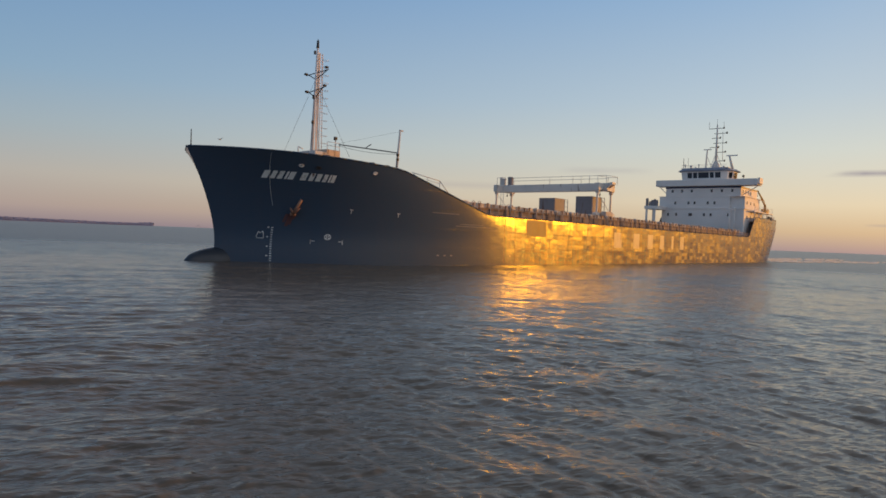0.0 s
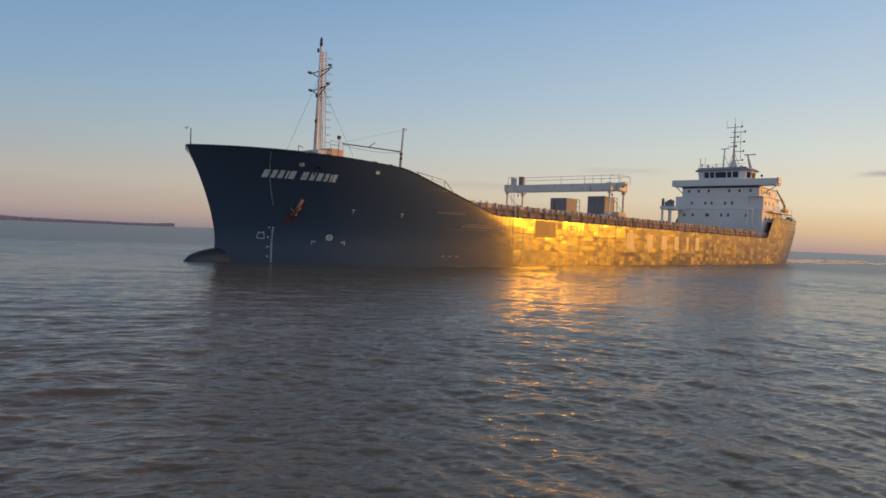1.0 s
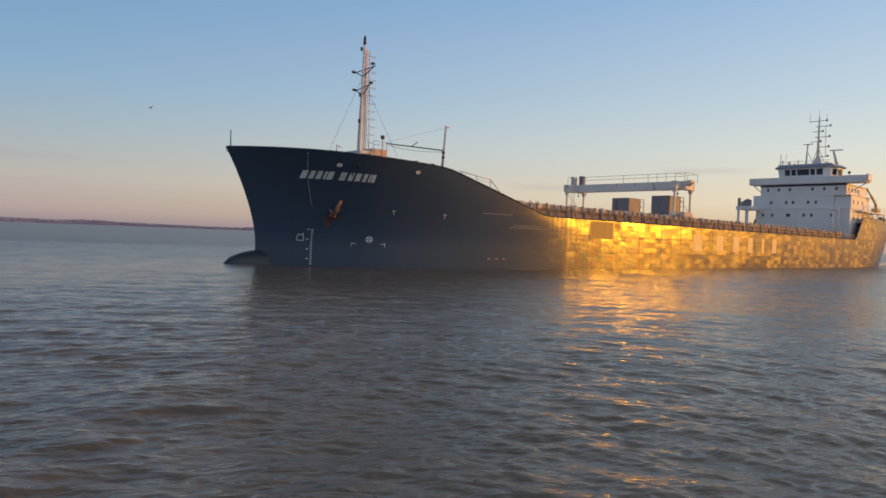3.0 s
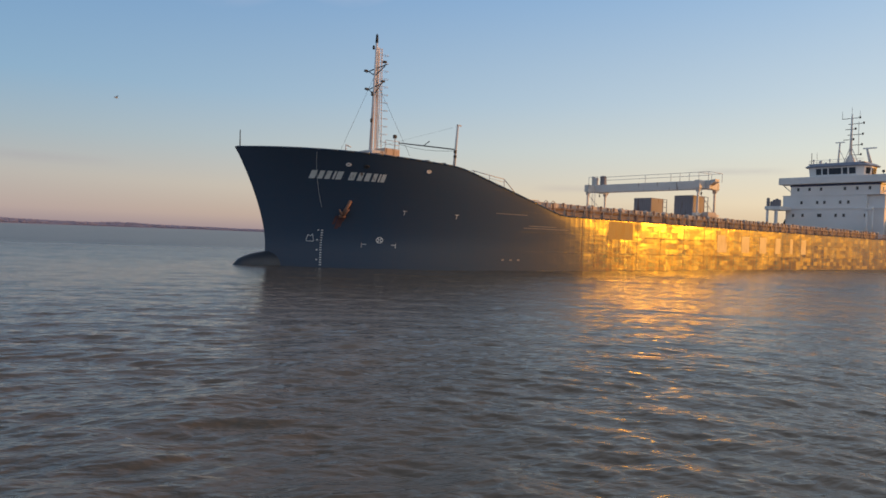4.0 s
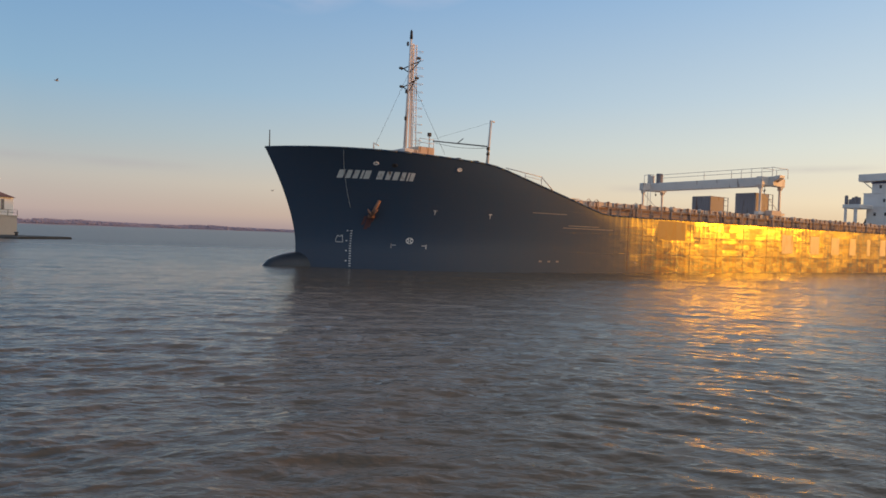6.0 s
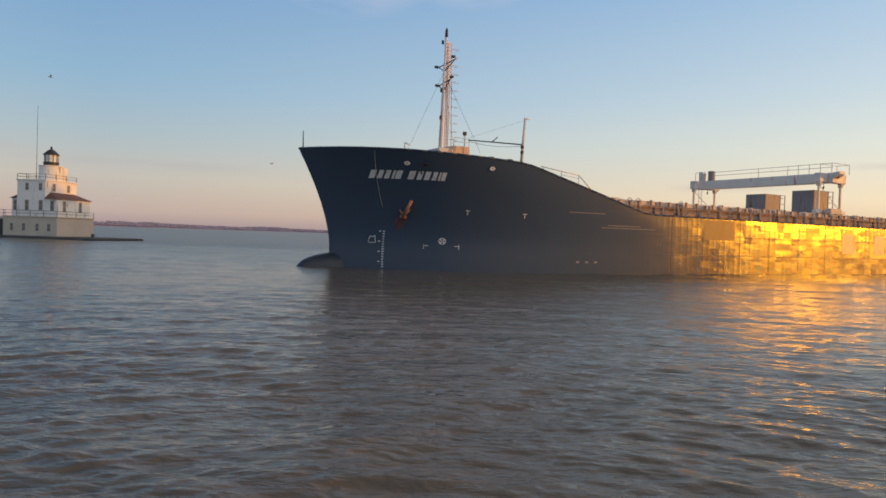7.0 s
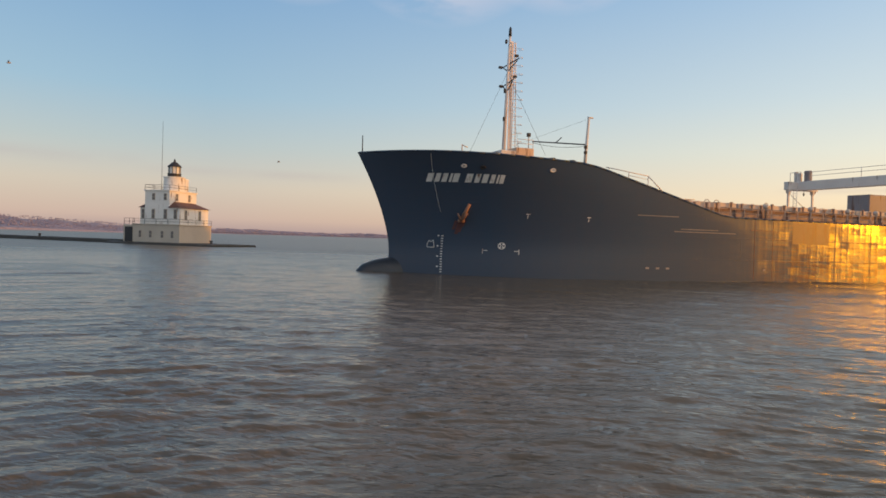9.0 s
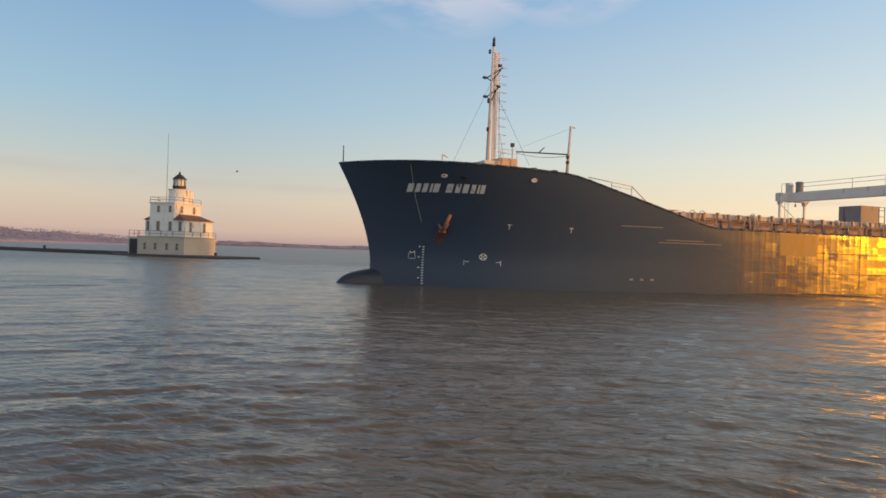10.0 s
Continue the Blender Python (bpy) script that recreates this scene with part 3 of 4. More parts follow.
    for x0, x1, z in ((6.45, 6.62, 3.5), (6.64, 6.86, 3.15), (6.88, 7.02, 3.3), (7.05, 7.16, 3.75)):
        hull_patch("rust_stain", x0, x1, z, 4.25, STAIN, 0.008, label="red rust run below the anchor", skew=0.12)
    for x0, x1, z in ((19.6, 23.3, 5.0), (23.0, 29.0, 3.85), (23.6, 27.2, 4.05)):
        hull_patch("fender_scar", x0, x1, z, z + 0.06, SCAR, 0.008, label="grey scrape", nx=8, nz=1)
    hull_patch("repair_plate", 35.2, 39.4, 3.2, 5.05, PATCH, 0.01, label="matt brown repainted plate")
    for x0, x1, z in ((36.8, 56.0, 2.95), (30.6, 33.2, 4.2), (37.0, 50.0, 1.35)):
        hull_patch("weld_strip", x0, x1, z, z + 0.05, STAIN, 0.01, label="dark horizontal weld strip", nx=6, nz=1)
    for x in (31.0, 33.0, 40.2, 44.6, 49.3, 53.8):
        hull_patch("weld_strip", x, x + 0.05, 0.2, 5.0, STAIN, 0.011, label="dark upright weld strip", nx=1, nz=6)
    for x in (20.6, 21.5, 22.4, 32.0):
        hull_patch("draught_mark", x, x + 0.3, 0.9, 1.05, SCAR, nx=1, nz=1)
    # stay wire of the anchor, running down the plating
    bm = B()
    prev = None
    for k in range(9):
        z = 9.0 - k * 0.52
        pt = on_hull(4.0 + 0.2 * k, z, 0.05)
        if prev:
            tube(bm, prev, pt, 0.015, n=4)
        prev = pt
    part("hanging_rope", bm, PALE, HULL_OB, "thin pale rope down the bow")


hull_marks()


# ---- cargo deck ----
def cargo_deck():
    for side in (-1, 1):
        bm = B()
        y = 8.1 * side
        box(bm, 24.0, 115.5, min(y, y + 0.12 * side), max(y, y + 0.12 * side), 5.1, 6.0)
        box(bm, 24.0, 115.5, min(y, y + 0.35 * side), max(y, y + 0.35 * side), 5.95, 6.05)
        coam = part("hatch_coaming", bm, COAMD, ship, "rust-brown hatch coaming, darkened with the shade behind the rails")
        bm = B()
        vs = [bm.verts.new(q) for q in ((0, 0, 5.1), (0, side * 0.24, 5.1), (0, side * 0.16, 5.95), (0, 0, 5.95))]
        f = bm.faces.new(vs)
        r = bmesh.ops.extrude_face_region(bm, geom=[f])
        bmesh.ops.translate(bm, vec=(0.05, 0, 0), verts=[g for g in r["geom"] if isinstance(g, bmesh.types.BMVert)])
        stay = part("stay", bm, COAMD, coam)
        stay.location = (24.6, y + 0.12 * side, 0)
        for k in range(1, 31):
            again(stay, dx=2.94 * k)
        # railing along the ship's side
        rail = part("railing", tube(tube(B(), (27.5, side * 9.85, 5.98), (117.2, side * 9.85, 5.98), 0.04, n=6), (27.5, side * 9.85, 5.55), (117.2, side * 9.85, 5.55), 0.035, n=6), RAILP, ship, "rust-stained buff steel railing")
        post = part("post", tube(tube(B(), (0, 0, 5.05), (0, 0, 6.0), 0.038, n=6), (0, -side * 0.45, 5.08), (0, 0, 5.55), 0.025, n=5), RAILP, rail)
        post.location = (28.5, side * 9.85, 0)
        for k in range(1, 61):
            again(post, dx=1.477 * k)
    # folding hatch panels, each a tray with ribs
    bm = B()
    box(bm, 0, 6.9, -8.25, 8.25, 6.05, 6.5, 0.04)
    rib_bm = box(B(), 0, 0.12, -8.27, 8.27, 6.07, 6.53)
    panel = part("hatch_cover", bm, COAM, ship, "ribbed buff hatch cover panel")
    panel.location = (23.8, 0, 0)
    rib = part("rib", rib_bm, COAM, panel)
    rib.location = (0.5, 0, 0)
    for k in range(13):
        pk = again(panel, dx=7.05 * k) if k else panel
        for q in range(6):
            if k or q:
                o = new("rib", rib.data)
                o.parent, o.location = pk, (0.5 + 1.15 * q, 0, 0)
    # cleats, vents and lashing gear along the near edge
    rnd = random.Random(4)
    bm = B()
    box(bm, -0.06, 0.06, -0.08, 0.08, 5.98, 6.48, 0.02)
    box(bm, -0.1, 0.1, -0.1, 0.1, 6.42, 6.52, 0.02)
    cleat = part("hatch_cleat", bm, COAMD, ship, "rusty brown hatch securing cleat")
    cleat.location = (25.0, -8.42, 0)
    for k in range(1, 75):
        again(cleat, dx=1.2 * k + rnd.uniform(-0.2, 0.2), dz=rnd.uniform(-0.12, 0.1))
    bm = B()
    turned(bm, [(0.11, 5.1), (0.11, 6.1), (0.24, 6.12), (0.26, 6.35), (0.14, 6.5)], n=10)
    vent = part("air_vent", bm, COAM, ship, "mushroom tank vent", smooth=True)
    vent.location = (33.0, -9.2, 0)
    for k in range(1, 19):
        again(vent, dx=4.5 * k + rnd.uniform(-0.8, 0.8))
    # arched hand-holds where the bulwark comes down
    for x in (27.2, 28.2, 33.6):
        bm, prev = B(), None
        for k in range(9):
            a = math.pi * k / 8
            pt = Vector((x + 0.3 * math.cos(a), -8.6, 6.1 + 0.55 * math.sin(a) ** 0.6 if 0 < k < 8 else 5.2))
            if prev:
                tube(bm, prev, pt, 0.035, n=5)
            prev = pt
        part("hoop", bm, COAM, ship, "buff steel hand hoop")


cargo_deck()


def gantry():
    g = part("gantry_crane", box(B(), 57.0, 58.0, -8.6, 9.6, 9.95, 11.05, 0.08), CRANE, None, "pale grey travelling hatch crane with a box beam")
    tagged(g, category="gantry crane")
    for y in (9.2, -7.7):
        for x in (56.0, 60.0):
            bm = box(B(), x - 0.11, x + 0.11, y - 0.11, y + 0.11, 6.9, 10.2, 0.03)
            part("leg", bm, CRANE, g)
        part("sill_beam", box(B(), 55.3, 60.8, y - 0.28, y + 0.28, 6.6, 6.95, 0.04), CRANE, g)
        part("head_beam", box(B(), 55.6, 60.5, y - 0.35, y + 0.35, 10.0, 11.0, 0.06), CRANE, g, "grey end beam")
        for x in (55.9, 60.3):
            bm = B()
            tube(bm, (x, y - 0.12, 6.72), (x, y + 0.12, 6.72), 0.2, n=14)
            part("wheel", bm, DARK, g)
        part("brace", tube(B(), (56.0, y, 9.7), (60.0, y, 7.0), 0.04, n=6), CRANE, g)
        for x in (56.0, 60.0):
            bm = B()
            f = bm.faces.new([bm.verts.new(q) for q in ((x - 0.11, y - 0.2, 9.6), (x + 0.11, y - 0.2, 9.6), (x + 0.32, y - 0.3, 10.05), (x - 0.32, y - 0.3, 10.05))])
            r = bmesh.ops.extrude_face_region(bm, geom=[f])
            bmesh.ops.translate(bm, vec=(0, 0.44, 0), verts=[q for q in r["geom"] if isinstance(q, bmesh.types.BMVert)])
            part("haunch", bm, CRANE, g)
    # bracket ends that overhang the beam
    for y, s in ((9.6, 1), (-8.6, -1)):
        bm = B()
        vs = [bm.verts.new(q) for q in ((57.0, y, 10.4), (57.0, y + s * 0.75, 10.85), (57.0, y + s * 0.75, 11.15), (57.0, y, 11.05))]
        f = bm.faces.new(vs)
        r = bmesh.ops.extrude_face_region(bm, geom=[f])
        bmesh.ops.translate(bm, vec=(1.0, 0, 0), verts=[q for q in r["geom"] if isinstance(q, bmesh.types.BMVert)])
        part("bracket", bm, CRANE, g)
    # walkway rails on the beam
    for z in (11.65, 12.1):
        part("handrail", tube(B(), (57.1, 7.0, z), (57.1, -8.5, z), 0.03, n=6), CRANE, g)
    post = part("rail_post", tube(B(), (57.1, 0, 11.0), (57.1, 0, 12.15), 0.035, n=6), CRANE, g)
    post.location = (0, -8.4, 0)
    for d in (1.3, 2.6, 3.9, 5.2, 9.0, 15.3):
        again(post, dy=d)
    for y in (-7.1, -8.5):
        part("rail_post", tube(tube(B(), (60.2, y, 11.0), (60.2, y, 12.1), 0.035, n=6), (57.1, y, 12.1), (60.2, y, 12.1), 0.03, n=6), CRANE, g)
    part("handrail", tube(B(), (60.2, -7.1, 12.1), (60.2, -8.5, 12.1), 0.03, n=6), CRANE, g)
    # winches and control gear at the far end
    for y, z, r in ((7.7, 12.3, 0.42), (8.9, 12.1, 0.3), (9.4, 12.3, 0.22)):
        part("winch_motor", turned(B(), [(r, 11.0), (r, z - 0.25), (r * 1.15, z - 0.2), (r * 0.9, z)], 57.4, y, 12), BOXP if r > 0.35 else CRANE, g, "upright winch motor")
    part("far_rail", tube(tube(tube(B(), (57.0, 9.9, 11.0), (57.0, 9.9, 12.2), 0.035), (57.0, 8.4, 11.0), (57.0, 8.4, 12.2), 0.035), (57.0, 8.4, 12.2), (57.0, 9.9, 12.2), 0.03), CRANE, g)
    # ladder down the far leg
    lad = part("ladder", tube(tube(B(), (55.7, 8.2, 6.6), (55.7, 8.2, 10.0), 0.03), (55.7, 7.7, 6.6), (55.7, 7.7, 10.0), 0.03), CRANE, g)
    bm = B()
    for k in range(11):
        tube(bm, (55.7, 7.7, 6.8 + 0.3 * k), (55.7, 8.2, 6.8 + 0.3 * k), 0.02, n=5)
    part("ladder_rungs", bm, CRANE, g)
    # hook blocks under the beam
    for y in (-7.3, 8.3):
        part("hook_block", tube(tube(B(), (57.5, y, 9.95), (57.5, y, 9.55), 0.03), (57.5, y, 9.6), (57.5, y, 9.3), 0.12, 0.05), DARK, g)
    # plate box at the foot of the near leg
    part("drive_box", box(B(), 56.6, 58.6, -8.8, -8.0, 6.5, 7.1, 0.04), COAM, g, "buff drive housing")
    return g


crane = gantry()


def deck_box(y0, y1, x0, x1, top):
    b = part("equipment_box", box(B(), x0, x1, y0, y1, 6.5, top, 0.05), BOXP, None, "grey steel equipment box on the hatch covers")
    tagged(b, category="box", group="equipment boxes")
    n = 7
    for k in range(n):
        bm = box(B(), x0 - 0.025, x0, y0 + 0.15 + (y1 - y0 - 0.3) * k / n, y0 + 0.15 + (y1 - y0 - 0.3) * (k + 0.5) / n, 6.65, top - 0.12)
        part("panel_rib", bm, BOXP, b)
    for x in (x1 + 0.1, x1 + 1.0):
        part("ladder_rail", tube(B(), (x, y0 + 0.05, 6.5), (x, y0 + 0.05, top), 0.05), BOXP, b)
    for z in (7.3, 8.0, 8.7, top - 0.05):
        part("ladder_bar", tube(B(), (x1, y0 + 0.05, z), (x1 + 1.0, y0 + 0.05, z), 0.035), BOXP, b)
    return b


deck_boxes = [deck_box(-0.1, 2.6, 57.6, 60.4, 9.1), deck_box(-6.1, -3.5, 57.6, 60.4, 9.3)]


# ---- forecastle ----
def forecastle():
    house = part("mast_house", box(B(), 13.0, 14.7, -1.9, 1.9, 7.6, 10.6, 0.08), BUFF, ship, "low buff mast house")
    part("fore_house", box(B(), 11.6, 13.0, -1.9, 1.9, 7.6, 10.3, 0.08), CRANE, house, "grey fore part of the mast house")
    m = part("foremast", tube(B(), (12.75, 0, 10.0), (13.05, 0, 20.3), 0.17, 0.1, n=12), MASTP, ship, "tall pinkish-white foremast with a ladder")
    part("mast_cap", tube(tube(B(), (13.05, 0, 20.3), (13.06, 0, 21.0), 0.14, 0.11, n=10), (13.06, 0, 21.0), (13.06, 0, 21.12), 0.05, n=8), DARK, m, "black masthead light")
    for a, b in (((13.35, -0.25, 10.1), (13.45, -0.25, 19.8)), ((13.75, -0.25, 10.1), (13.5, -0.25, 19.8))):
        part("ladder_stile", tube(B(), a, b, 0.035, n=6), MASTP, m)
    bm = tube(B(), (-0.42, 0, 0), (0.22, 0, 0), 0.022, n=5)
    rung = part("rung", bm, MASTP, m)
    rung.location = (13.55, -0.25, 10.4)
    for k in range(1, 32):
        again(rung, dz=0.3 * k, dx=-0.006 * k)
    bm = B()
    for a, b in zip(((-0.3, 0), (0.25, -0.3), (0.5, 0)), ((0.25, -0.3), (0.5, 0), (0.25, 0.3))):
        tube(bm, (*a, 0), (*b, 0), 0.02, n=4)
    hoop = part("cage_hoop", bm, MASTP, m, "thin ladder cage hoop")
    hoop.location = (13.85, -0.25, 10.6)
    for k in range(1, 13):
        again(hoop, dx=-0.01 * k, dz=0.72 * k)
    part("ladder_web", box(B(), 13.12, 13.42, -0.03, 0.03, 10.1, 19.9), MASTP, m)
    for z, x0, x1, y in ((18.0, 12.2, 14.1, 1.5), (16.3, 12.2, 13.8, 1.3)):
        bm = B()
        tube(bm, (x0 + 0.8, y, z - 0.15), (x1 - 0.9, -y, z + 0.1), 0.05, n=8)
        tube(bm, (12.95, 0, z - 0.7), (x1 - 0.9, -y * 0.8, z), 0.05, n=6)
        tube(bm, (12.95, 0, z - 0.7), (x0 + 0.8, y * 0.8, z - 0.1), 0.05, n=6)
        part("yard", bm, DARK, m, "dark crosstree")
        for yy, zz in ((y, z - 0.1), (-y, z + 0.2)):
            part("deck_light", box(B(), 12.8, 13.12, yy - 0.13, yy + 0.13, zz - 0.02, zz + 0.17, 0.03), DARK, m, "dark floodlight")
    for z in (19.6, 13.0, 15.4):
        part("lantern", turned(B(), [(0.08, z), (0.11, z + 0.06), (0.11, z + 0.3), (0.06, z + 0.36)], 12.66, -0.1, 10), DARK, m, "dark signal lantern")
    for end in ((8.8, 0.0, 8.4), (15.6, 2.2, 10.1), (15.6, -2.2, 10.1)):
        part("stay_wire", tube(B(), (12.9, 0, 17.2), end, 0.012, n=4), DARK, m)
    # rail round the house top and a flood lamp
    for a, b in (((13.1, -1.85), (14.6, -1.85)),):
        for z in (10.95, 11.3):
            part("handrail", tube(B(), (*a, z), (*b, z), 0.025, n=5), MASTP, house)
    for x, y in ((13.1, -1.85), (14.6, -1.85)):
        part("rail_post", tube(B(), (x, y, 10.2), (x, y, 11.32), 0.03, n=5), MASTP, house)
    lamp = part("flood_lamp", tube(B(), (14.3, -1.6, 10.1), (14.3, -1.6, 11.6), 0.05, n=8), CRANE, ship, "deck flood lamp on a short pole")
    part("lamp_head", box(B(), 14.15, 14.45, -1.72, -1.46, 11.6, 11.92, 0.04), DARK, lamp)
    # derrick boom with its post
    post = part("derrick_post", tube(B(), (15.0, -9.1, 7.8), (15.15, -9.3, 12.15), 0.13, 0.09, n=10), CRANE, ship, "slim derrick post with a cross arm")
    part("arm", tube(B(), (15.05, -9.3, 12.12), (15.5, -9.3, 12.1), 0.06, n=6), CRANE, post)
    part("boom", tube(tube(B(), (15.1, -9.2, 10.1), (14.55, -1.85, 11.2), 0.05, n=8), (14.8, -5.2, 10.7), (14.9, -5.9, 11.05), 0.04, n=5), DARK, post, "dark level boom")
    bm, prev = B(), None
    for k in range(13):
        s = k / 12
        pt = Vector((15.1 - 0.55 * s, -9.2 + 7.35 * s, 10.0 + 1.1 * s - 0.9 * s * (1 - s)))
        if prev:
            tube(bm, prev, pt, 0.02, n=4)
        prev = pt
    part("slack_wire", bm, DARK, post)
    part("span_wire", tube(B(), (15.1, -9.3, 12.0), (13.5, -0.4, 10.9), 0.007, n=4), DARK, post)
    for z in (9.9, 9.5):
        part("sheave", box(B(), 14.85, 15.05, -9.4, -9.2, z - 0.12, z + 0.12, 0.03), DARK, post)
    part("bow_staff", tube(B(), (0.35, 0, 9.2), (0.33, 0, 10.75), 0.05, 0.035, n=6), DARK, ship, "short jackstaff on the stem")
    pole = part("corner_staff", tube(B(), (6.2, -6.4, 8.6), (6.2, -6.4, 9.75), 0.045, n=6), CRANE, ship, "bent vent pipe")
    part("bend", tube(B(), (6.2, -6.4, 9.72), (6.6, -6.5, 9.55), 0.04, n=6), CRANE, pole)
    # rail and steps down the knee of the bulwark
    r = part("knee_rail", tube(tube(B(), (16.6, -9.6, 8.5), (20.4, -9.7, 8.05), 0.035, n=6), (20.4, -9.7, 8.05), (22.0, -9.7, 6.8), 0.04, n=6), CRANE, ship, "grey rail over the sloping bulwark")
    for x, z in ((16.8, 8.48), (18.6, 8.27), (20.4, 8.05)):
        part("rail_post", tube(B(), (x, -9.7, sheer(x) - 0.3), (x, -9.7, z), 0.035, n=6), CRANE, r)
    part("rail_bar", tube(B(), (18.6, -9.65, 8.0), (20.4, -9.65, 7.8), 0.02, n=5), CRANE, r)
    part("platform", box(B(), 23.0, 24.8, -9.9, -9.0, 6.42, 6.48), CRANE, r)
    for x in (12.6, 14.2, 8.5):
        part("bitts", turned(B(), [(0.2, 7.5), (0.2, sheer(x) + 0.15), (0.26, sheer(x) + 0.2), (0.24, sheer(x) + 0.3)], x, -half_breadth(x, 8.3) + 1.0, 10), DARK, ship, "steel mooring bitt")


forecastle()


# ---- accommodation block aft ----
def window(wall, x, y, z, w, h, facing="front"):
    if facing == "front":
        fr = part("window", box(B(), x - 0.05, x + 0.02, y - w / 2 - 0.07, y + w / 2 + 0.07, z - h / 2 - 0.07, z + h / 2 + 0.07, 0.02), WHITE, wall)
        part("pane", box(B(), x - 0.065, x - 0.04, y - w / 2, y + w / 2, z - h / 2, z + h / 2), GLASS, fr)
    else:
        fr = part("window", box(B(), x - w / 2 - 0.07, x + w / 2 + 0.07, y - 0.05, y + 0.02, z - h / 2 - 0.07, z + h / 2 + 0.07, 0.02), WHITE, wall)
        part("pane", box(B(), x - w / 2, x + w / 2, y - 0.065, y - 0.04, z - h / 2, z + h / 2), GLASS, fr)


def accommodation():
    a = part("accommodation_block", box(B(), 118.0, 131.0, -8.7, 8.7, 5.1, 11.0, 0.06), WHITE, ship, "white accommodation block with rows of small windows")
    part("upper_house", box(B(), 118.0, 131.0, -5.8, 9.3, 11.0, 13.6, 0.05), WHITE, a, "white second tier")
    part("side_house", box(B(), 118.6, 129.0, -8.6, -5.8, 11.0, 13.5, 0.05), WHITE, a, "white side house")
    top = part("top_house", box(B(), 118.0, 129.5, -7.9, 7.9, 13.6, 15.6, 0.05), WHITE, a, "white top tier")
    part("deck_edge", box(B(), 117.85, 131.2, -8.9, 9.5, 10.95, 11.1), WHITE, a, "projecting deck edge")
    part("deck_edge", box(B(), 117.9, 130.8, -8.7, 9.4, 13.52, 13.62), WHITE, a)
    part("dark_band", box(B(), 117.93, 129.6, -8.0, 8.0, 15.35, 15.6), BAND, a, "dark blue band under the bridge wings")
    for y in (7.2, 5.4, 2.5, 2.15, -0.6, -2.0, -5.6):
        window(a, 118.0, y, 9.7, 0.42, 0.62)
    for y in (5.7, 2.8, 1.5, -1.3, -2.7):
        window(a, 118.0, y, 12.2, 0.42, 0.6)
    for y in (6.4, 4.3, 2.2, -2.0, -4.1, -6.2):
        window(a, 118.0, y, 14.75, 0.42, 0.6)
    for x in (119.5, 121.2, 123.0, 124.8):
        window(a, x, -7.9, 14.6, 0.45, 0.65, "side")
    for x in (120.0, 122.5, 125.0):
        window(a, x, -8.6, 12.3, 0.45, 0.6, "side")
        window(a, x, -8.7, 9.3, 0.45, 0.6, "side")
    for y, w in ((5.1, 0.5), (2.4, 0.5)):
        part("door", box(B(), 117.95, 118.02, y - w, y + w, 5.2, 7.2, 0.02), PALE, a, "pale steel weather door")
    # bridge wings: a deep slab across the ship
    wing = part("bridge_wing", box(B(), 117.0, 120.2, -11.3, 9.9, 15.75, 17.1, 0.1), WHITE, a, "white bridge wing with solid bulwark")
    part("wing_brace", tube(B(), (119.0, -11.0, 15.8), (119.0, -8.0, 13.9), 0.09), WHITE, a)
    part("wing_brace", tube(B(), (119.0, 9.8, 15.8), (119.0, 8.0, 14.2), 0.09), WHITE, a)
    part("wing_lamp", tube(B(), (118.2, -8.2, 17.1), (118.2, -8.2, 17.5), 0.05), DARK, a)
    part("search_light", turned(B(), [(0.1, 17.45), (0.24, 17.55), (0.24, 17.85), (0.12, 17.95)], 118.2, -8.2, 10), DARK, a)
    part("wing_end", box(B(), 117.2, 119.4, -11.7, -11.3, 16.0, 17.25, 0.06), WHITE, a, "white wing-end screen")
    # wheelhouse: raked glazing under a broad roof
    bm = B()
    low = [(119.4, 4.9), (118.9, 3.6), (118.9, -3.5), (119.6, -4.5), (121.0, -5.2), (123.6, -5.2), (123.6, 5.3), (121.0, 5.3)]
    ring = [[bm.verts.new((x - (0.35 if z > 17.2 else 0) * (1 if x < 121 else 0), y * (1.04 if z > 17.2 else 1), z)) for x, y in low] for z in (17.0, 19.1)]
    n = len(low)
    for i in range(n):
        bm.faces.new((ring[0][i], ring[0][(i + 1) % n], ring[1][(i + 1) % n], ring[1][i]))
    bm.faces.new(ring[0][::-1])
    bm.faces.new(ring[1])
    wh = part("wheelhouse", bm, WHITE, a, "white wheelhouse with a band of windows")
    for y0, y1 in ((3.55, 2.6), (2.35, 1.5), (1.25, -0.95), (-1.2, -2.0), (-2.3, -3.4)):
        bm = B()
        vs = [bm.verts.new(q) for q in ((118.85, y0, 17.6), (118.85, y1, 17.6), (118.62, y1, 18.75), (118.62, y0, 18.75))]
        f = bm.faces.new(vs)
        r = bmesh.ops.extrude_face_region(bm, geom=[f])
        bmesh.ops.translate(bm, vec=(-0.05, 0, -0.01), verts=[q for q in r["geom"] if isinstance(q, bmesh.types.BMVert)])
        part("wheelhouse_window", bm, GLASS, a)
    for (xa, ya), (xb, yb) in (((119.1, -3.75), (119.45, -4.3)), ((119.9, -4.65), (120.8, -5.1)), ((119.2, 4.4), (119.0, 3.9)), ((121.4, -5.35), (123.0, -5.35))):
        bm = B()
        d = Vector((yb - ya, xa - xb, 0)).normalized() * 0.06
        if d.x > 0:
            d = -d
        if abs(d.x) < 1e-6:
            d = Vector((0, -0.06, 0))
        vs = [bm.verts.new(Vector(q) + d) for q in ((xa, ya, 17.6), (xb, yb, 17.6), (xb - 0.15, yb * 1.03, 18.75), (xa - 0.15, ya * 1.03, 18.75))]
        bm.faces.new(vs)
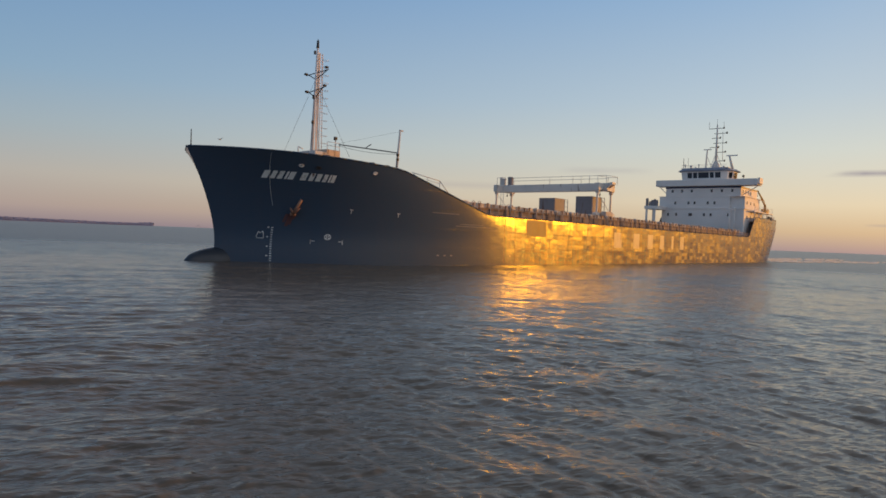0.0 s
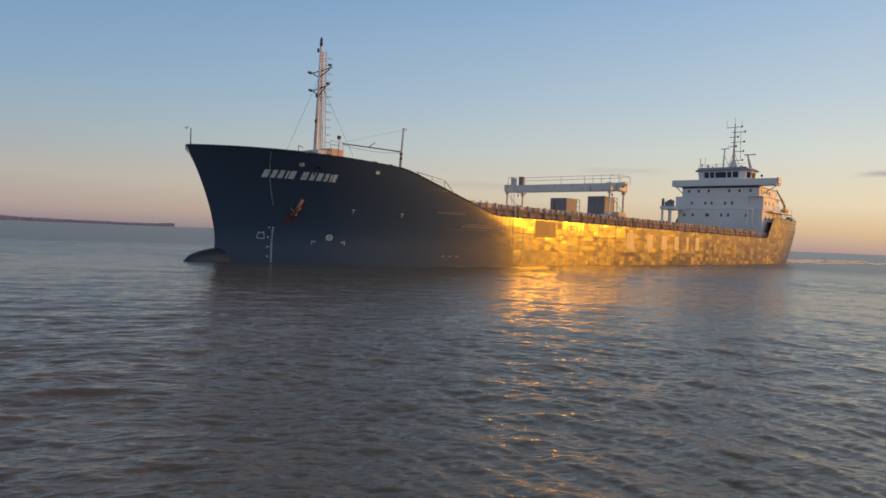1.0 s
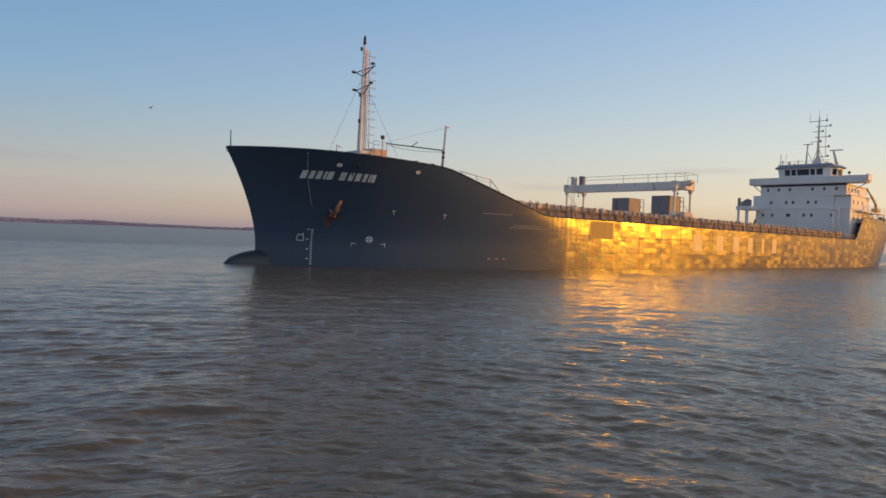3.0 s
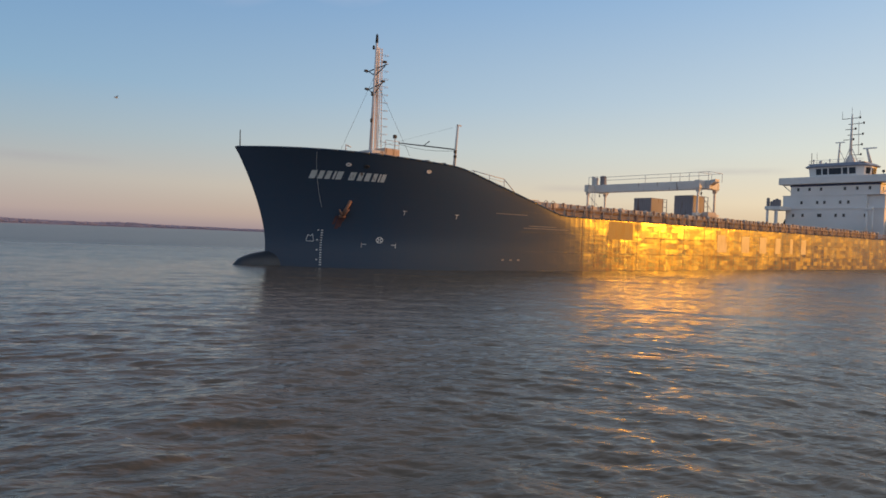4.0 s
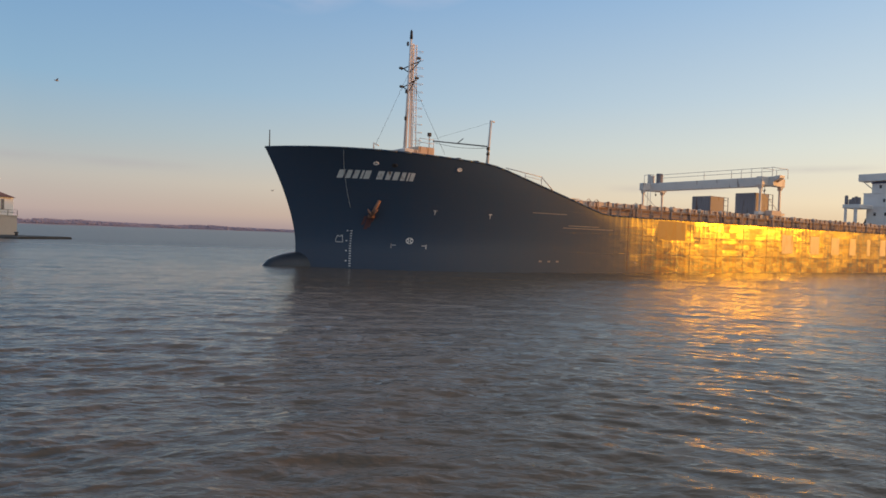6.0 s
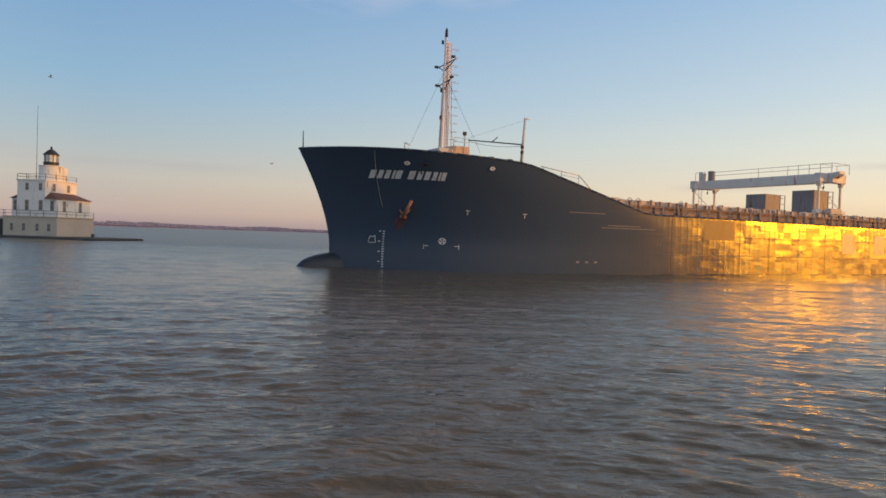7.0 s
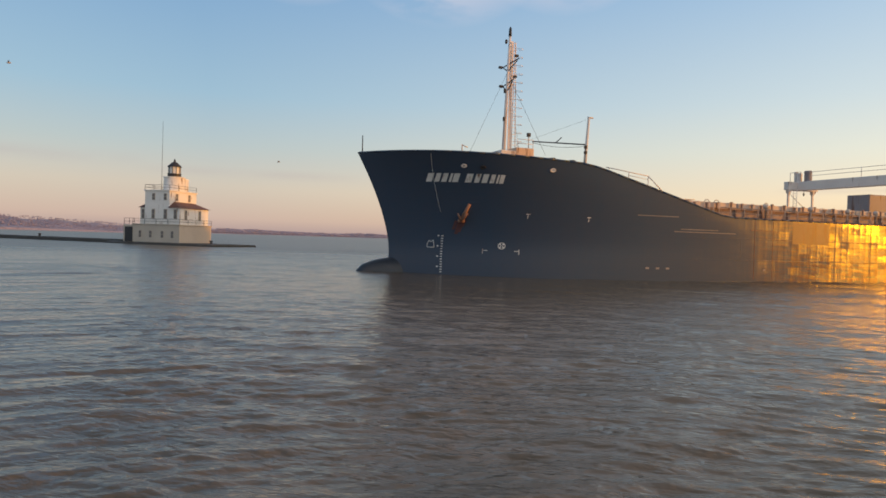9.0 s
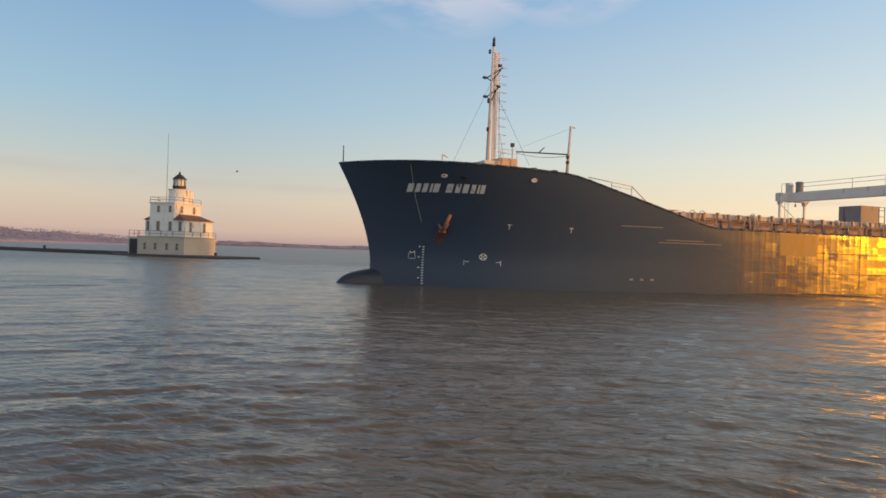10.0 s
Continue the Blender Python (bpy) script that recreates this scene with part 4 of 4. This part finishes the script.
        bmesh.ops.solidify(bm, geom=bm.faces[:], thickness=0.05)
        part("wheelhouse_window", bm, GLASS, a)
    bm = B()
    rim = [[bm.verts.new((121.2 + (x - 121.2) * q, 0.2 + (y - 0.2) * q, z)) for x, y in ((118.2, 4.4), (118.2, -4.0), (119.2, -5.2), (124.0, -5.7), (124.0, 5.8), (119.2, 5.6))] for q, z in ((1.0, 19.0), (1.04, 19.2), (0.9, 19.72))]
    for lo, hi in zip(rim, rim[1:]):
        for i in range(6):
            bm.faces.new((lo[i], lo[(i + 1) % 6], hi[(i + 1) % 6], hi[i]))
    bm.faces.new(rim[0][::-1])
    bm.faces.new(rim[2])
    part("wheelhouse_roof", bm, BLUE, a, "blue-grey wheelhouse roof with sloping edge")
    part("roof_top", box(B(), 118.8, 123.6, -4.8, 5.1, 19.7, 19.78), WHITE, a)
    # funnel and aft house
    fun = part("funnel", box(B(), 131.5, 137.0, -3.0, 3.0, 9.0, 17.5, 0.3), WHITE, a, "white funnel casing")
    part("funnel_cap", box(B(), 131.7, 136.8, -2.8, 2.8, 17.5, 18.1, 0.1), DARK, fun)


accommodation()


def radar_mast():
    m = part("radar_mast", tube(B(), (123.0, -0.9, 19.75), (123.0, -0.9, 29.5), 0.3, 0.12, n=10), CRANE, ship, "grey lattice signal mast with yards")
    part("stile", tube(B(), (123.0, -2.3, 21.5), (123.0, -2.1, 28.0), 0.05, n=6), CRANE, m)
    for z, w0, w1 in ((28.7, 0.9, -2.4), (27.6, -0.3, -3.1), (26.6, 0.2, -1.7), (25.5, -0.2, -3.0), (24.6, 0.5, -1.4), (23.5, -0.9, -2.9), (21.6, -0.9, -2.8)):
        part("yard", tube(B(), (123.0, w0, z), (123.0, w1, z), 0.06, n=6), DARK, m)
        part("signal_lamp", turned(B(), [(0.1, z - 0.15), (0.17, z - 0.1), (0.17, z + 0.2), (0.08, z + 0.28)], 123.0, w1 + 0.1, 8), DARK, m)
    part("mast_foot", turned(B(), [(0.9, 19.75), (0.8, 20.6), (0.5, 21.3), (0.3, 21.6)], 123.0, -0.9, 10), CRANE, m, "grey tapered mast foot")
    for y in (-0.3, -1.6):
        part("foot_stay", tube(B(), (123.0, y + (y + 0.9) * 1.2, 19.75), (123.0, -0.9, 23.4), 0.06, n=5), CRANE, m)
    for y, z in ((0.8, 30.2), (-0.9, 30.8), (-2.3, 30.1)):
        part("whip", tube(B(), (123.0, y, 28.7), (123.0, y + 0.05, z), 0.03, n=5), DARK, m)
    s = part("scanner_post", tube(B(), (122.0, 0.9, 19.75), (122.0, 0.7, 24.0), 0.2, 0.13, n=8), CRANE, ship, "radar post with a scanner bar")
    part("scanner", box(B(), 121.9, 122.1, -0.2, 1.5, 23.95, 24.15, 0.05), WHITE, s)
    part("strut", tube(B(), (122.0, -0.6, 19.75), (122.0, 0.6, 22.4), 0.05, n=6), CRANE, s)
    s2 = part("scanner_post", tube(B(), (122.5, -4.6, 19.75), (122.5, -3.9, 22.5), 0.3, 0.18, n=8), CRANE, ship, "leaning radar post with a scanner bar")
    part("scanner", box(B(), 122.4, 122.6, -5.6, -3.2, 22.5, 22.75, 0.06), WHITE, s2)
    for x, y, z, r in ((121.0, 5.4, 22.2, 0.06), (121.0, 5.0, 20.9, 0.2), (121.0, 4.4, 22.3, 0.03), (121.5, 3.9, 20.7, 0.3), (121.5, 2.2, 20.9, 0.18), (121.5, 2.9, 20.3, 0.22), (121.5, -1.9, 20.5, 0.25), (121.5, -3.1, 20.4, 0.25)):
        if r < 0.1:
            part("whip_aerial", tube(B(), (x, y, 19.7), (x, y, z), r, n=6), DARK, ship, "thin roof aerial")
        else:
            part("dome_aerial", turned(B(), [(0.08, 19.7), (0.08, z - r * 2), (r * 0.8, z - r * 1.8), (r, z - r), (r * 0.7, z - r * 0.2), (0.03, z)], x, y, 10), CRANE, ship, "small domed roof aerial", smooth=True)
    part("roof_rail", tube(tube(B(), (118.9, 5.0, 20.4), (118.9, -4.6, 20.4), 0.035, n=5), (118.9, 5.0, 20.05), (118.9, -4.6, 20.05), 0.02, n=5), CRANE, ship, "thin roof rail")


radar_mast()


def side_platforms():
    # far side boat platform that stands out ahead of the block
    p = part("boat_platform", box(B(), 113.0, 118.0, 7.6, 10.6, 10.6, 11.3, 0.06), WHITE, ship, "white platform on posts ahead of the block")
    for x, y in ((113.4, 10.2), (113.4, 8.4), (117.0, 10.2)):
        part("post", box(B(), x - 0.18, x + 0.18, y - 0.18, y + 0.18, 5.1, 10.6, 0.03), WHITE, p)
    for y, h in ((10.4, 13.0), (9.7, 12.3), (9.2, 12.6), (8.7, 12.8), (8.2, 12.6)):
        part("life_raft", turned(B(), [(0.2, 11.3), (0.3, 11.4), (0.3, h - 0.2), (0.2, h)], 114.0, y, 10), BOXP, p, "grey upright raft canister")
    # crane post beside the block on the near side
    c = part("provision_crane", tube(B(), (116.5, -6.3, 5.1), (116.5, -6.3, 11.0), 0.2, 0.16, n=10), WHITE, ship, "white provision crane post")
    part("second_post", tube(B(), (117.0, -7.1, 5.1), (117.0, -7.1, 11.2), 0.14, n=10), WHITE, c)
    part("head", box(B(), 116.2, 116.9, -7.2, -6.0, 10.6, 11.0, 0.05), WHITE, c)
    # near side boat deck with davit
    d = part("boat_deck", box(B(), 121.0, 134.8, -9.9, -8.7, 10.5, 10.75, 0.04), WHITE, ship, "white boat deck with railing")
    for x in (121.5, 124.5, 127.5, 130.5, 134.5):
        part("stanchion", tube(B(), (x, -9.8, 9.2), (x, -9.8, 10.5), 0.08, n=6), WHITE, d)
        part("rail_post", tube(B(), (x, -9.85, 10.7), (x, -9.85, 11.8), 0.035, n=6), WHITE, d)
    for z in (11.1, 11.45, 11.8):
        part("handrail", tube(B(), (121.0, -9.85, z), (134.7, -9.85, z), 0.03, n=6), WHITE, d)
    v = part("davit", tube(tube(B(), (131.5, -9.2, 10.7), (131.0, -9.2, 12.6), 0.3, 0.24, n=8), (131.0, -9.2, 12.4), (124.8, -9.3, 15.2), 0.2, 0.12, n=8), ORANGE, ship, "yellow boat davit with a slanting jib")
    part("jib_stay", tube(B(), (131.2, -9.2, 13.0), (124.8, -9.3, 15.25), 0.05, n=5), ORANGE, v)
    part("hoist", tube(B(), (124.9, -9.3, 15.1), (124.9, -9.3, 13.9), 0.04, n=5), DARK, v)
    part("davit_base", box(B(), 130.4, 132.6, -9.7, -8.6, 10.72, 11.6, 0.08), ORANGE, v)
    st = part("stern_rail", B_rail(), CRANE, ship, "grey rail round the poop")
    for x in (136.5, 139.0, 141.5):
        part("stern_bitts", turned(B(), [(0.25, 8.4), (0.25, 9.9), (0.32, 10.0), (0.28, 10.2)], x, -half_breadth(x, 9) + 1.0, 10), DARK, ship, "dark mooring bitt")


def B_rail():
    bm, prev = B(), None
    for k in range(16):
        x = 124 + 28 * k / 15
        pt = Vector((x, -max(0.3, half_breadth(x, 9.3) - 0.4), sheer(x) + 0.7))
        if prev:
            tube(bm, prev, pt, 0.035, n=5)
        tube(bm, pt, pt - Vector((0, 0, 1.0)), 0.03, n=5)
        prev = pt
    return bm


side_platforms()


def wake():
    rnd = random.Random(9)
    bm = B()
    for k in range(260):
        s = rnd.random() ** 1.4
        x = 147 + s * 120
        y = -9.0 - s * 16 + rnd.gauss(0, 0.8 + 3 * s) if rnd.random() < 0.6 else rnd.uniform(-7, 7)
        L, w = rnd.uniform(3.0, 13.0), rnd.uniform(0.1, 0.4)
        pts = [(x - L / 2, y), (x - L * 0.2, y - w), (x + L * 0.3, y - w * 0.7), (x + L / 2, y + 0.05), (x + L * 0.2, y + w * 0.8), (x - L * 0.3, y + w)]
        z = 0.14 + rnd.random() * 0.08
        a = [bm.verts.new((p, q, z)) for p, q in pts]
        b = [bm.verts.new((p, q, z - 0.16)) for p, q in pts]
        bm.faces.new(a)
        for i in range(6):
            bm.faces.new((a[i], b[i], b[(i + 1) % 6], a[(i + 1) % 6]))
    ob = part("wake_foam", bm, FOAM, None, "low streaks of white wake astern of the ship", kind="stuff")
    return tagged(ob, category="foam")


foam = wake()


# ---- lighthouse on its breakwater ----
LH = tagged(new("lighthouse"), "white tiered lighthouse with red-brown roofs and a round lantern tower", "lighthouse")
SIDE = 11.6
ex, ey = Vector((math.cos(radians(36)), -math.sin(radians(36)), 0)), Vector((math.sin(radians(36)), math.cos(radians(36)), 0))
LH.matrix_world = Matrix.Translation(Vector((-32.2, 90.0, 0)) - ex * SIDE * 0.92) @ pose(0, 0, 0, 0, 0, -36) @ Matrix.Scale(0.92, 4)


def lighthouse():
    base = part("base_storey", box(B(), 0, SIDE, 0, SIDE, 0.45, 4.2, 0.05), CONC, LH, "buff concrete lower storey")
    part("ledge", box(B(), -0.15, SIDE + 0.15, -0.15, SIDE + 0.15, 4.2, 4.4), CONC, LH)
    part("annex", box(B(), -2.7, 0, 0.4, 6.0, 0.45, 4.15, 0.05), CONC, LH, "concrete annex with a dark doorway")
    # the doorway's dark inside is a flat dark panel on the wall
    part("door", box(B(), -2.3, -0.35, 0.34, 0.42, 0.5, 3.7), DARK, LH, "dark panel for the shaded inside of an open doorway")
    main = part("tower_block", box(B(), 2.5, 8.6, 0.5, 10.1, 4.4, 11.7, 0.05), STUCCO, LH, "white central block")
    part("cornice", box(B(), 2.3, 8.8, 0.3, 10.3, 11.55, 11.75), STUCCO, LH)
    for x0, x1, y0, y1 in ((8.6, 11.2, 0.45, 10.9), (1.1, 2.5, 0.9, 10.6)):
        part("wing_house", box(B(), x0, x1, y0, y1, 4.4, 8.0, 0.04), STUCCO, LH, "white side wing")
        bm = B()
        o = 0.35
        inner = x0 if x0 > 5 else x1
        outer = x1 + o if x0 > 5 else x0 - o
        low = [bm.verts.new(q) for q in ((inner, y0 - o, 7.95), (outer, y0 - o, 7.95), (outer, y1 + o, 7.95), (inner, y1 + o, 7.95))]
        high = [bm.verts.new(q) for q in ((inner, y0 + 1.6, 9.3), (inner, y1 - 1.6, 9.3))]
        bm.faces.new((low[0], low[1], high[0]))
        bm.faces.new((low[1], low[2], high[1], high[0]))
        bm.faces.new((low[2], low[3], high[1]))
        bm.faces.new((low[0], high[0], high[1], low[3]))
        bm.faces.new(low[::-1])
        part("roof", bm, ROOF, LH, "red-brown hipped roof")
    part("round_tower", turned(B(), [(2.2, 11.7), (2.15, 14.6), (2.3, 14.65), (2.3, 14.85)], 6.4, 5.0, 28), STUCCO, LH, "white round tower")
    part("lantern_base", turned(B(), [(1.4, 14.85), (1.4, 15.45), (1.5, 15.47), (1.5, 15.6)], 6.4, 5.0, 20), DARK, LH, "black lantern parapet")
    part("lantern_glass", turned(B(), [(1.2, 15.6), (1.2, 17.15)], 6.4, 5.0, 10), LENSM, LH, "pale lantern glazing")
    for k in range(10):
        a = 2 * math.pi * k / 10
        part("mullion", tube(B(), (6.4 + 1.25 * math.cos(a), 5.0 + 1.25 * math.sin(a), 15.55), (6.4 + 1.25 * math.cos(a), 5.0 + 1.25 * math.sin(a), 17.15), 0.06, n=5), DARK, LH)
    part("cupola", turned(B(), [(1.55, 17.1), (1.4, 17.3), (0.7, 18.0), (0.2, 18.3), (0.25, 18.5), (0.05, 18.9)], 6.4, 5.0, 20), DARK, LH, "dark conical cupola")

    def sash(x, y, z, w, h, face):
        if face == "x":
            o = part("window", box(B(), x - w / 2 - 0.1, x + w / 2 + 0.1, y - 0.07, y + 0.02, z - h / 2 - 0.1, z + h / 2 + 0.1), CONC, LH)
            part("pane", box(B(), x - w / 2, x + w / 2, y - 0.09, y - 0.05, z - h / 2, z + h / 2), SASH, o)
            part("glazing_bar", box(B(), x - w / 2, x + w / 2, y - 0.11, y - 0.09, z - 0.03, z + 0.03), CONC, o)
        else:
            o = part("window", box(B(), x - 0.02, x + 0.07, y - w / 2 - 0.1, y + w / 2 + 0.1, z - h / 2 - 0.1, z + h / 2 + 0.1), CONC, LH)
            part("pane", box(B(), x + 0.05, x + 0.09, y - w / 2, y + w / 2, z - h / 2, z + h / 2), SASH, o)
            part("glazing_bar", box(B(), x + 0.09, x + 0.11, y - w / 2, y + w / 2, z - 0.03, z + 0.03), CONC, o)

    for x in (1.85, 4.7, 7.7, 10.2):
        sash(x, 0.9 if x < 2.5 else 0.5 if x < 8.6 else 0.45, 6.6, 0.65, 1.9, "x")
    for x in (4.7, 7.6):
        sash(x, 0.5, 10.3, 0.6, 1.3, "x")
    for x in (1.9, 4.5, 7.4, 9.9):
        sash(x, 0.0, 2.2, 0.6, 1.4, "x")
    for y in (2.6, 7.6):
        sash(11.2, y, 6.5, 0.75, 2.0, "y")
    for y in (3.0, 7.4):
        sash(8.6, y, 10.3, 0.7, 1.4, "y")

    def rails(pts, z, h, n):
        for a, b in zip(pts, pts[1:]):
            a, b = Vector((*a, z)), Vector((*b, z))
            for d in (h * 0.5, h):
                part("handrail", tube(B(), a + Vector((0, 0, d)), b + Vector((0, 0, d)), 0.035, n=5), DARK, LH)
            for k in range(n + 1):
                q = a.lerp(b, k / n)
                part("rail_post", tube(B(), q, q + Vector((0, 0, h)), 0.05, n=5), DARK, LH)

    rails([(0.0, 0.0), (SIDE, 0.0), (SIDE, SIDE)], 4.4, 1.1, 4)
    rails([(-2.6, 0.5), (0.0, 0.5)], 4.15, 1.4, 2)
    rails([(2.5, 9.9), (2.5, 0.5), (8.6, 0.5), (8.6, 10.0)], 11.75, 1.1, 3)
    part("fog_horn", box(B(), 7.7, 8.4, 6.2, 7.4, 11.75, 14.6, 0.06), STUCCO, LH, "white equipment stack beside the tower")
    part("aerial", tube(B(), (4.4, 3.4, 11.7), (4.4, 3.4, 27.0), 0.055, 0.03, n=5), DARK, LH, "tall thin whip aerial")


lighthouse()


def breakwater():
    rnd = random.Random(2)
    bm = B()

    def run(a, b, w, top, step):
        a, b = Vector(a), Vector(b)
        n = max(2, int((b - a).length / step))
        side = Vector((-(b - a).y, (b - a).x, 0)).normalized()
        prev = None
        for k in range(n + 1):
            c = a.lerp(b, k / n)
            h = top + rnd.uniform(-0.05, 0.06)
            q = [bm.verts.new(c + side * s * w * (1 + rnd.uniform(-0.05, 0.05)) + Vector((0, 0, z))) for s, z in ((-1.15, -1), (-1, h - 0.1), (-0.9, h), (0.9, h), (1, h - 0.1), (1.15, -1))]
            if prev:
                for i in range(5):
                    bm.faces.new((prev[i], prev[i + 1], q[i + 1], q[i]))
            else:
                bm.faces.new(q)
            prev = q
        bm.faces.new(prev[::-1])

    o = LH.matrix_world
    mid = SIDE * 0.5
    run(o @ Vector((-5, mid, 0)), o @ Vector((SIDE + 12.5, mid - 4.4, 0)), 6.3, 0.42, 1.6)
    far = o @ Vector((-3, 4, 0))
    run(far, (-74, 136, 0), 2.2, 0.75, 2.5)
    run((-73.4, 135, 0), (-190, 300, 0), 2.2, 0.8, 6)
    ob = part("breakwater", bm, STONE, None, "low dark stone breakwater round the lighthouse", kind="structure")
    tagged(ob, category="breakwater")
    b1 = o @ Vector((SIDE + 7.0, 1.0, 0.4))
    bol = part("bollard", turned(B(), [(0.25, 0), (0.22, 0.5), (0.35, 0.55), (0.3, 0.75)], 0, 0, 10), DARK, None, "dark iron bollard on the breakwater")
    tagged(bol, category="bollard", group="breakwater bollards")
    bol.location = b1
    copy_thing(bol, Matrix.Translation((-60.0, 115.5, 0.7)))


breakwater()


# ---- far shores with bare woods ----
def shore(name, pts, label, crest, count, seed, tree, width):
    """A low wooded bank along pts. crest(share) is its height; count bare trees of about tree metres stand on it."""
    rnd = random.Random(seed)
    verts, faces = [], []
    n = 7
    for k, (x, y) in enumerate(pts):
        d = Vector((x + 31, y + 52, 0)).normalized()
        h = crest(k / (len(pts) - 1))
        for q, z in ((0, -1.0), (0.02, 0.12), (0.2, 0.3), (0.45, 0.75), (0.7, 1.0), (0.9, 0.7), (1.0, -0.2)):
            w = 0.75 + 0.5 * noise.noise((k * 0.35, q * 3, seed)) if z > 0.2 else 1
            verts.append((x + d.x * q * width, y + d.y * q * width, z * h * w if z > 0 else z))
        if k:
            for q in range(n - 1):
                a = (k - 1) * n + q
                faces.append((a, a + 1, a + n + 1, a + n))
    me = bpy.data.meshes.new(name)
    me.from_pydata(verts, [], faces)
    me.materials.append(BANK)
    tagged(new(name, me), label, "shore", kind="structure")
    verts, faces = [], []
    for k in range(count):
        s = rnd.random() * (len(pts) - 1.001)
        a, b = Vector((*pts[int(s)], 0)), Vector((*pts[int(s) + 1], 0))
        c = a.lerp(b, s % 1)
        d = Vector((c.x + 31, c.y + 52, 0)).normalized()
        u = rnd.random()
        base_h = crest(s / (len(pts) - 1)) * (0.2 + 0.7 * u)
        c = c + d * width * (0.1 + 0.6 * u)
        grove = 0.55 + 0.9 * max(0.0, noise.noise((c.x * 0.012, c.y * 0.012, seed)))
        h, w = tree * grove * rnd.uniform(0.5, 1.1), tree * rnd.uniform(0.3, 0.8)
        first = len(verts)
        for z, r in ((-0.2, 0.25), (0.25, 1.0), (0.6, 0.8), (1.0, 0.1)):
            for i in range(5):
                an = 2 * math.pi * i / 5 + rnd.uniform(-0.4, 0.4)
                rr = w * r * rnd.uniform(0.4, 1.3)
                verts.append((c.x + rr * math.cos(an), c.y + rr * math.sin(an), base_h + h * (z + rnd.uniform(-0.1, 0.1))))
        for lv in range(3):
            for i in range(5):
                p, q = first + lv * 5 + i, first + lv * 5 + (i + 1) % 5
                faces.append((p, q, q + 5, p + 5))
        faces.append(tuple(first + 15 + i for i in range(5)))
    me = bpy.data.meshes.new("far_woods")
    me.from_pydata(verts, [], faces)
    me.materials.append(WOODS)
    return tagged(new("far_woods", me), "low bare winter woods along the far shore, distance haze in their colour", "woods", kind="stuff")


def arc(r0, r1, a0, a1, n):
    """Points on the water, by distance and bearing clockwise from +y, seen from the boat."""
    return [(-31 + (r0 + (r1 - r0) * k / n) * math.sin(radians(a0 + (a1 - a0) * k / n)), -52 + (r0 + (r1 - r0) * k / n) * math.cos(radians(a0 + (a1 - a0) * k / n))) for k in range(n + 1)]


shore("far_shore", arc(1300, 2600, -22, 27, 90), "low far shore with bare woods, lavender-grey haze in its colour", lambda q: 15.5 - 5.5 * q + 2.5 * math.sin(19 * q) * math.sin(7 * q + 1), 6500, 3, 6.5, 260)
shore("near_shore", arc(520, 700, -45, -3.4, 60), "low wooded bank beyond the breakwater, lavender haze in its colour", lambda q: 27.0 - 17.0 * q ** 2.0, 3500, 7, 1.5, 160)


# ---- gulls ----
def gull(label):
    g = tagged(new("gull"), label, "gull", group="gulls over the water")
    bm = B()
    turned(bm, [(0.02, -0.22), (0.07, -0.1), (0.08, 0.05), (0.05, 0.16), (0.015, 0.22)], n=8)
    bmesh.ops.rotate(bm, verts=bm.verts[:], cent=(0, 0, 0), matrix=Matrix.Rotation(radians(90), 3, "Y"))
    part("body", bm, GULL, g, smooth=True)
    for s in (-1, 1):
        bm = B()
        vs = [bm.verts.new(q) for q in ((-0.08, s * 0.05, 0.03), (0.1, s * 0.05, 0.03), (0.08, s * 0.4, 0.16), (0.16, s * 0.68, 0.08), (-0.02, s * 0.38, 0.16))]
        bm.faces.new(vs)
        bmesh.ops.solidify(bm, geom=bm.faces[:], thickness=0.02)
        part("wing", bm, GULL, g)
    return g


gull_high, gull_low = gull("grey gull gliding high over the water"), gull("grey gull gliding low near the lighthouse")


def motions():
    for riding in (ship, crane, *deck_boxes):
        walk(riding, [(0.0, pose(0, 0, 0)), (5.0, pose(-11.0, 0, 0)), (10.0, pose(-22.0, 0, 0))])
    walk(foam, [(0.0, pose(0, 0, 0)), (5.0, pose(-5.5, 0, 0)), (10.0, pose(-11.0, 0, 0))])
    walk(water, [(0.0, pose(3, 5, 0)), (5.0, pose(0, 0, 0)), (10.0, pose(-3, -5, 0))])
    walk(gull_high, [(0.0, pose(19, 26, 14, 0, 0, 8)), (5.5, pose(-22, 26.5, 17, 0, 0, 4)), (7.5, pose(-36.7, 26.9, 17.8, 0, 0, -4)), (8.5, pose(-44.8, 26, 18.5, 0, 0, 0)), (10.0, pose(-56, 25, 19, 0, 0, 6))])
    walk(gull_low, [(0.0, pose(45, 75, 3, 0, 0, 20)), (5.0, pose(18, 60, 6, 0, 0, 25)), (7.5, pose(-10, 44.6, 13, 0, 0, 10)), (9.0, pose(-19.6, 46.2, 13, 0, 0, -8)), (10.0, pose(-26, 47, 13, 0, 0, -5))])


motions()
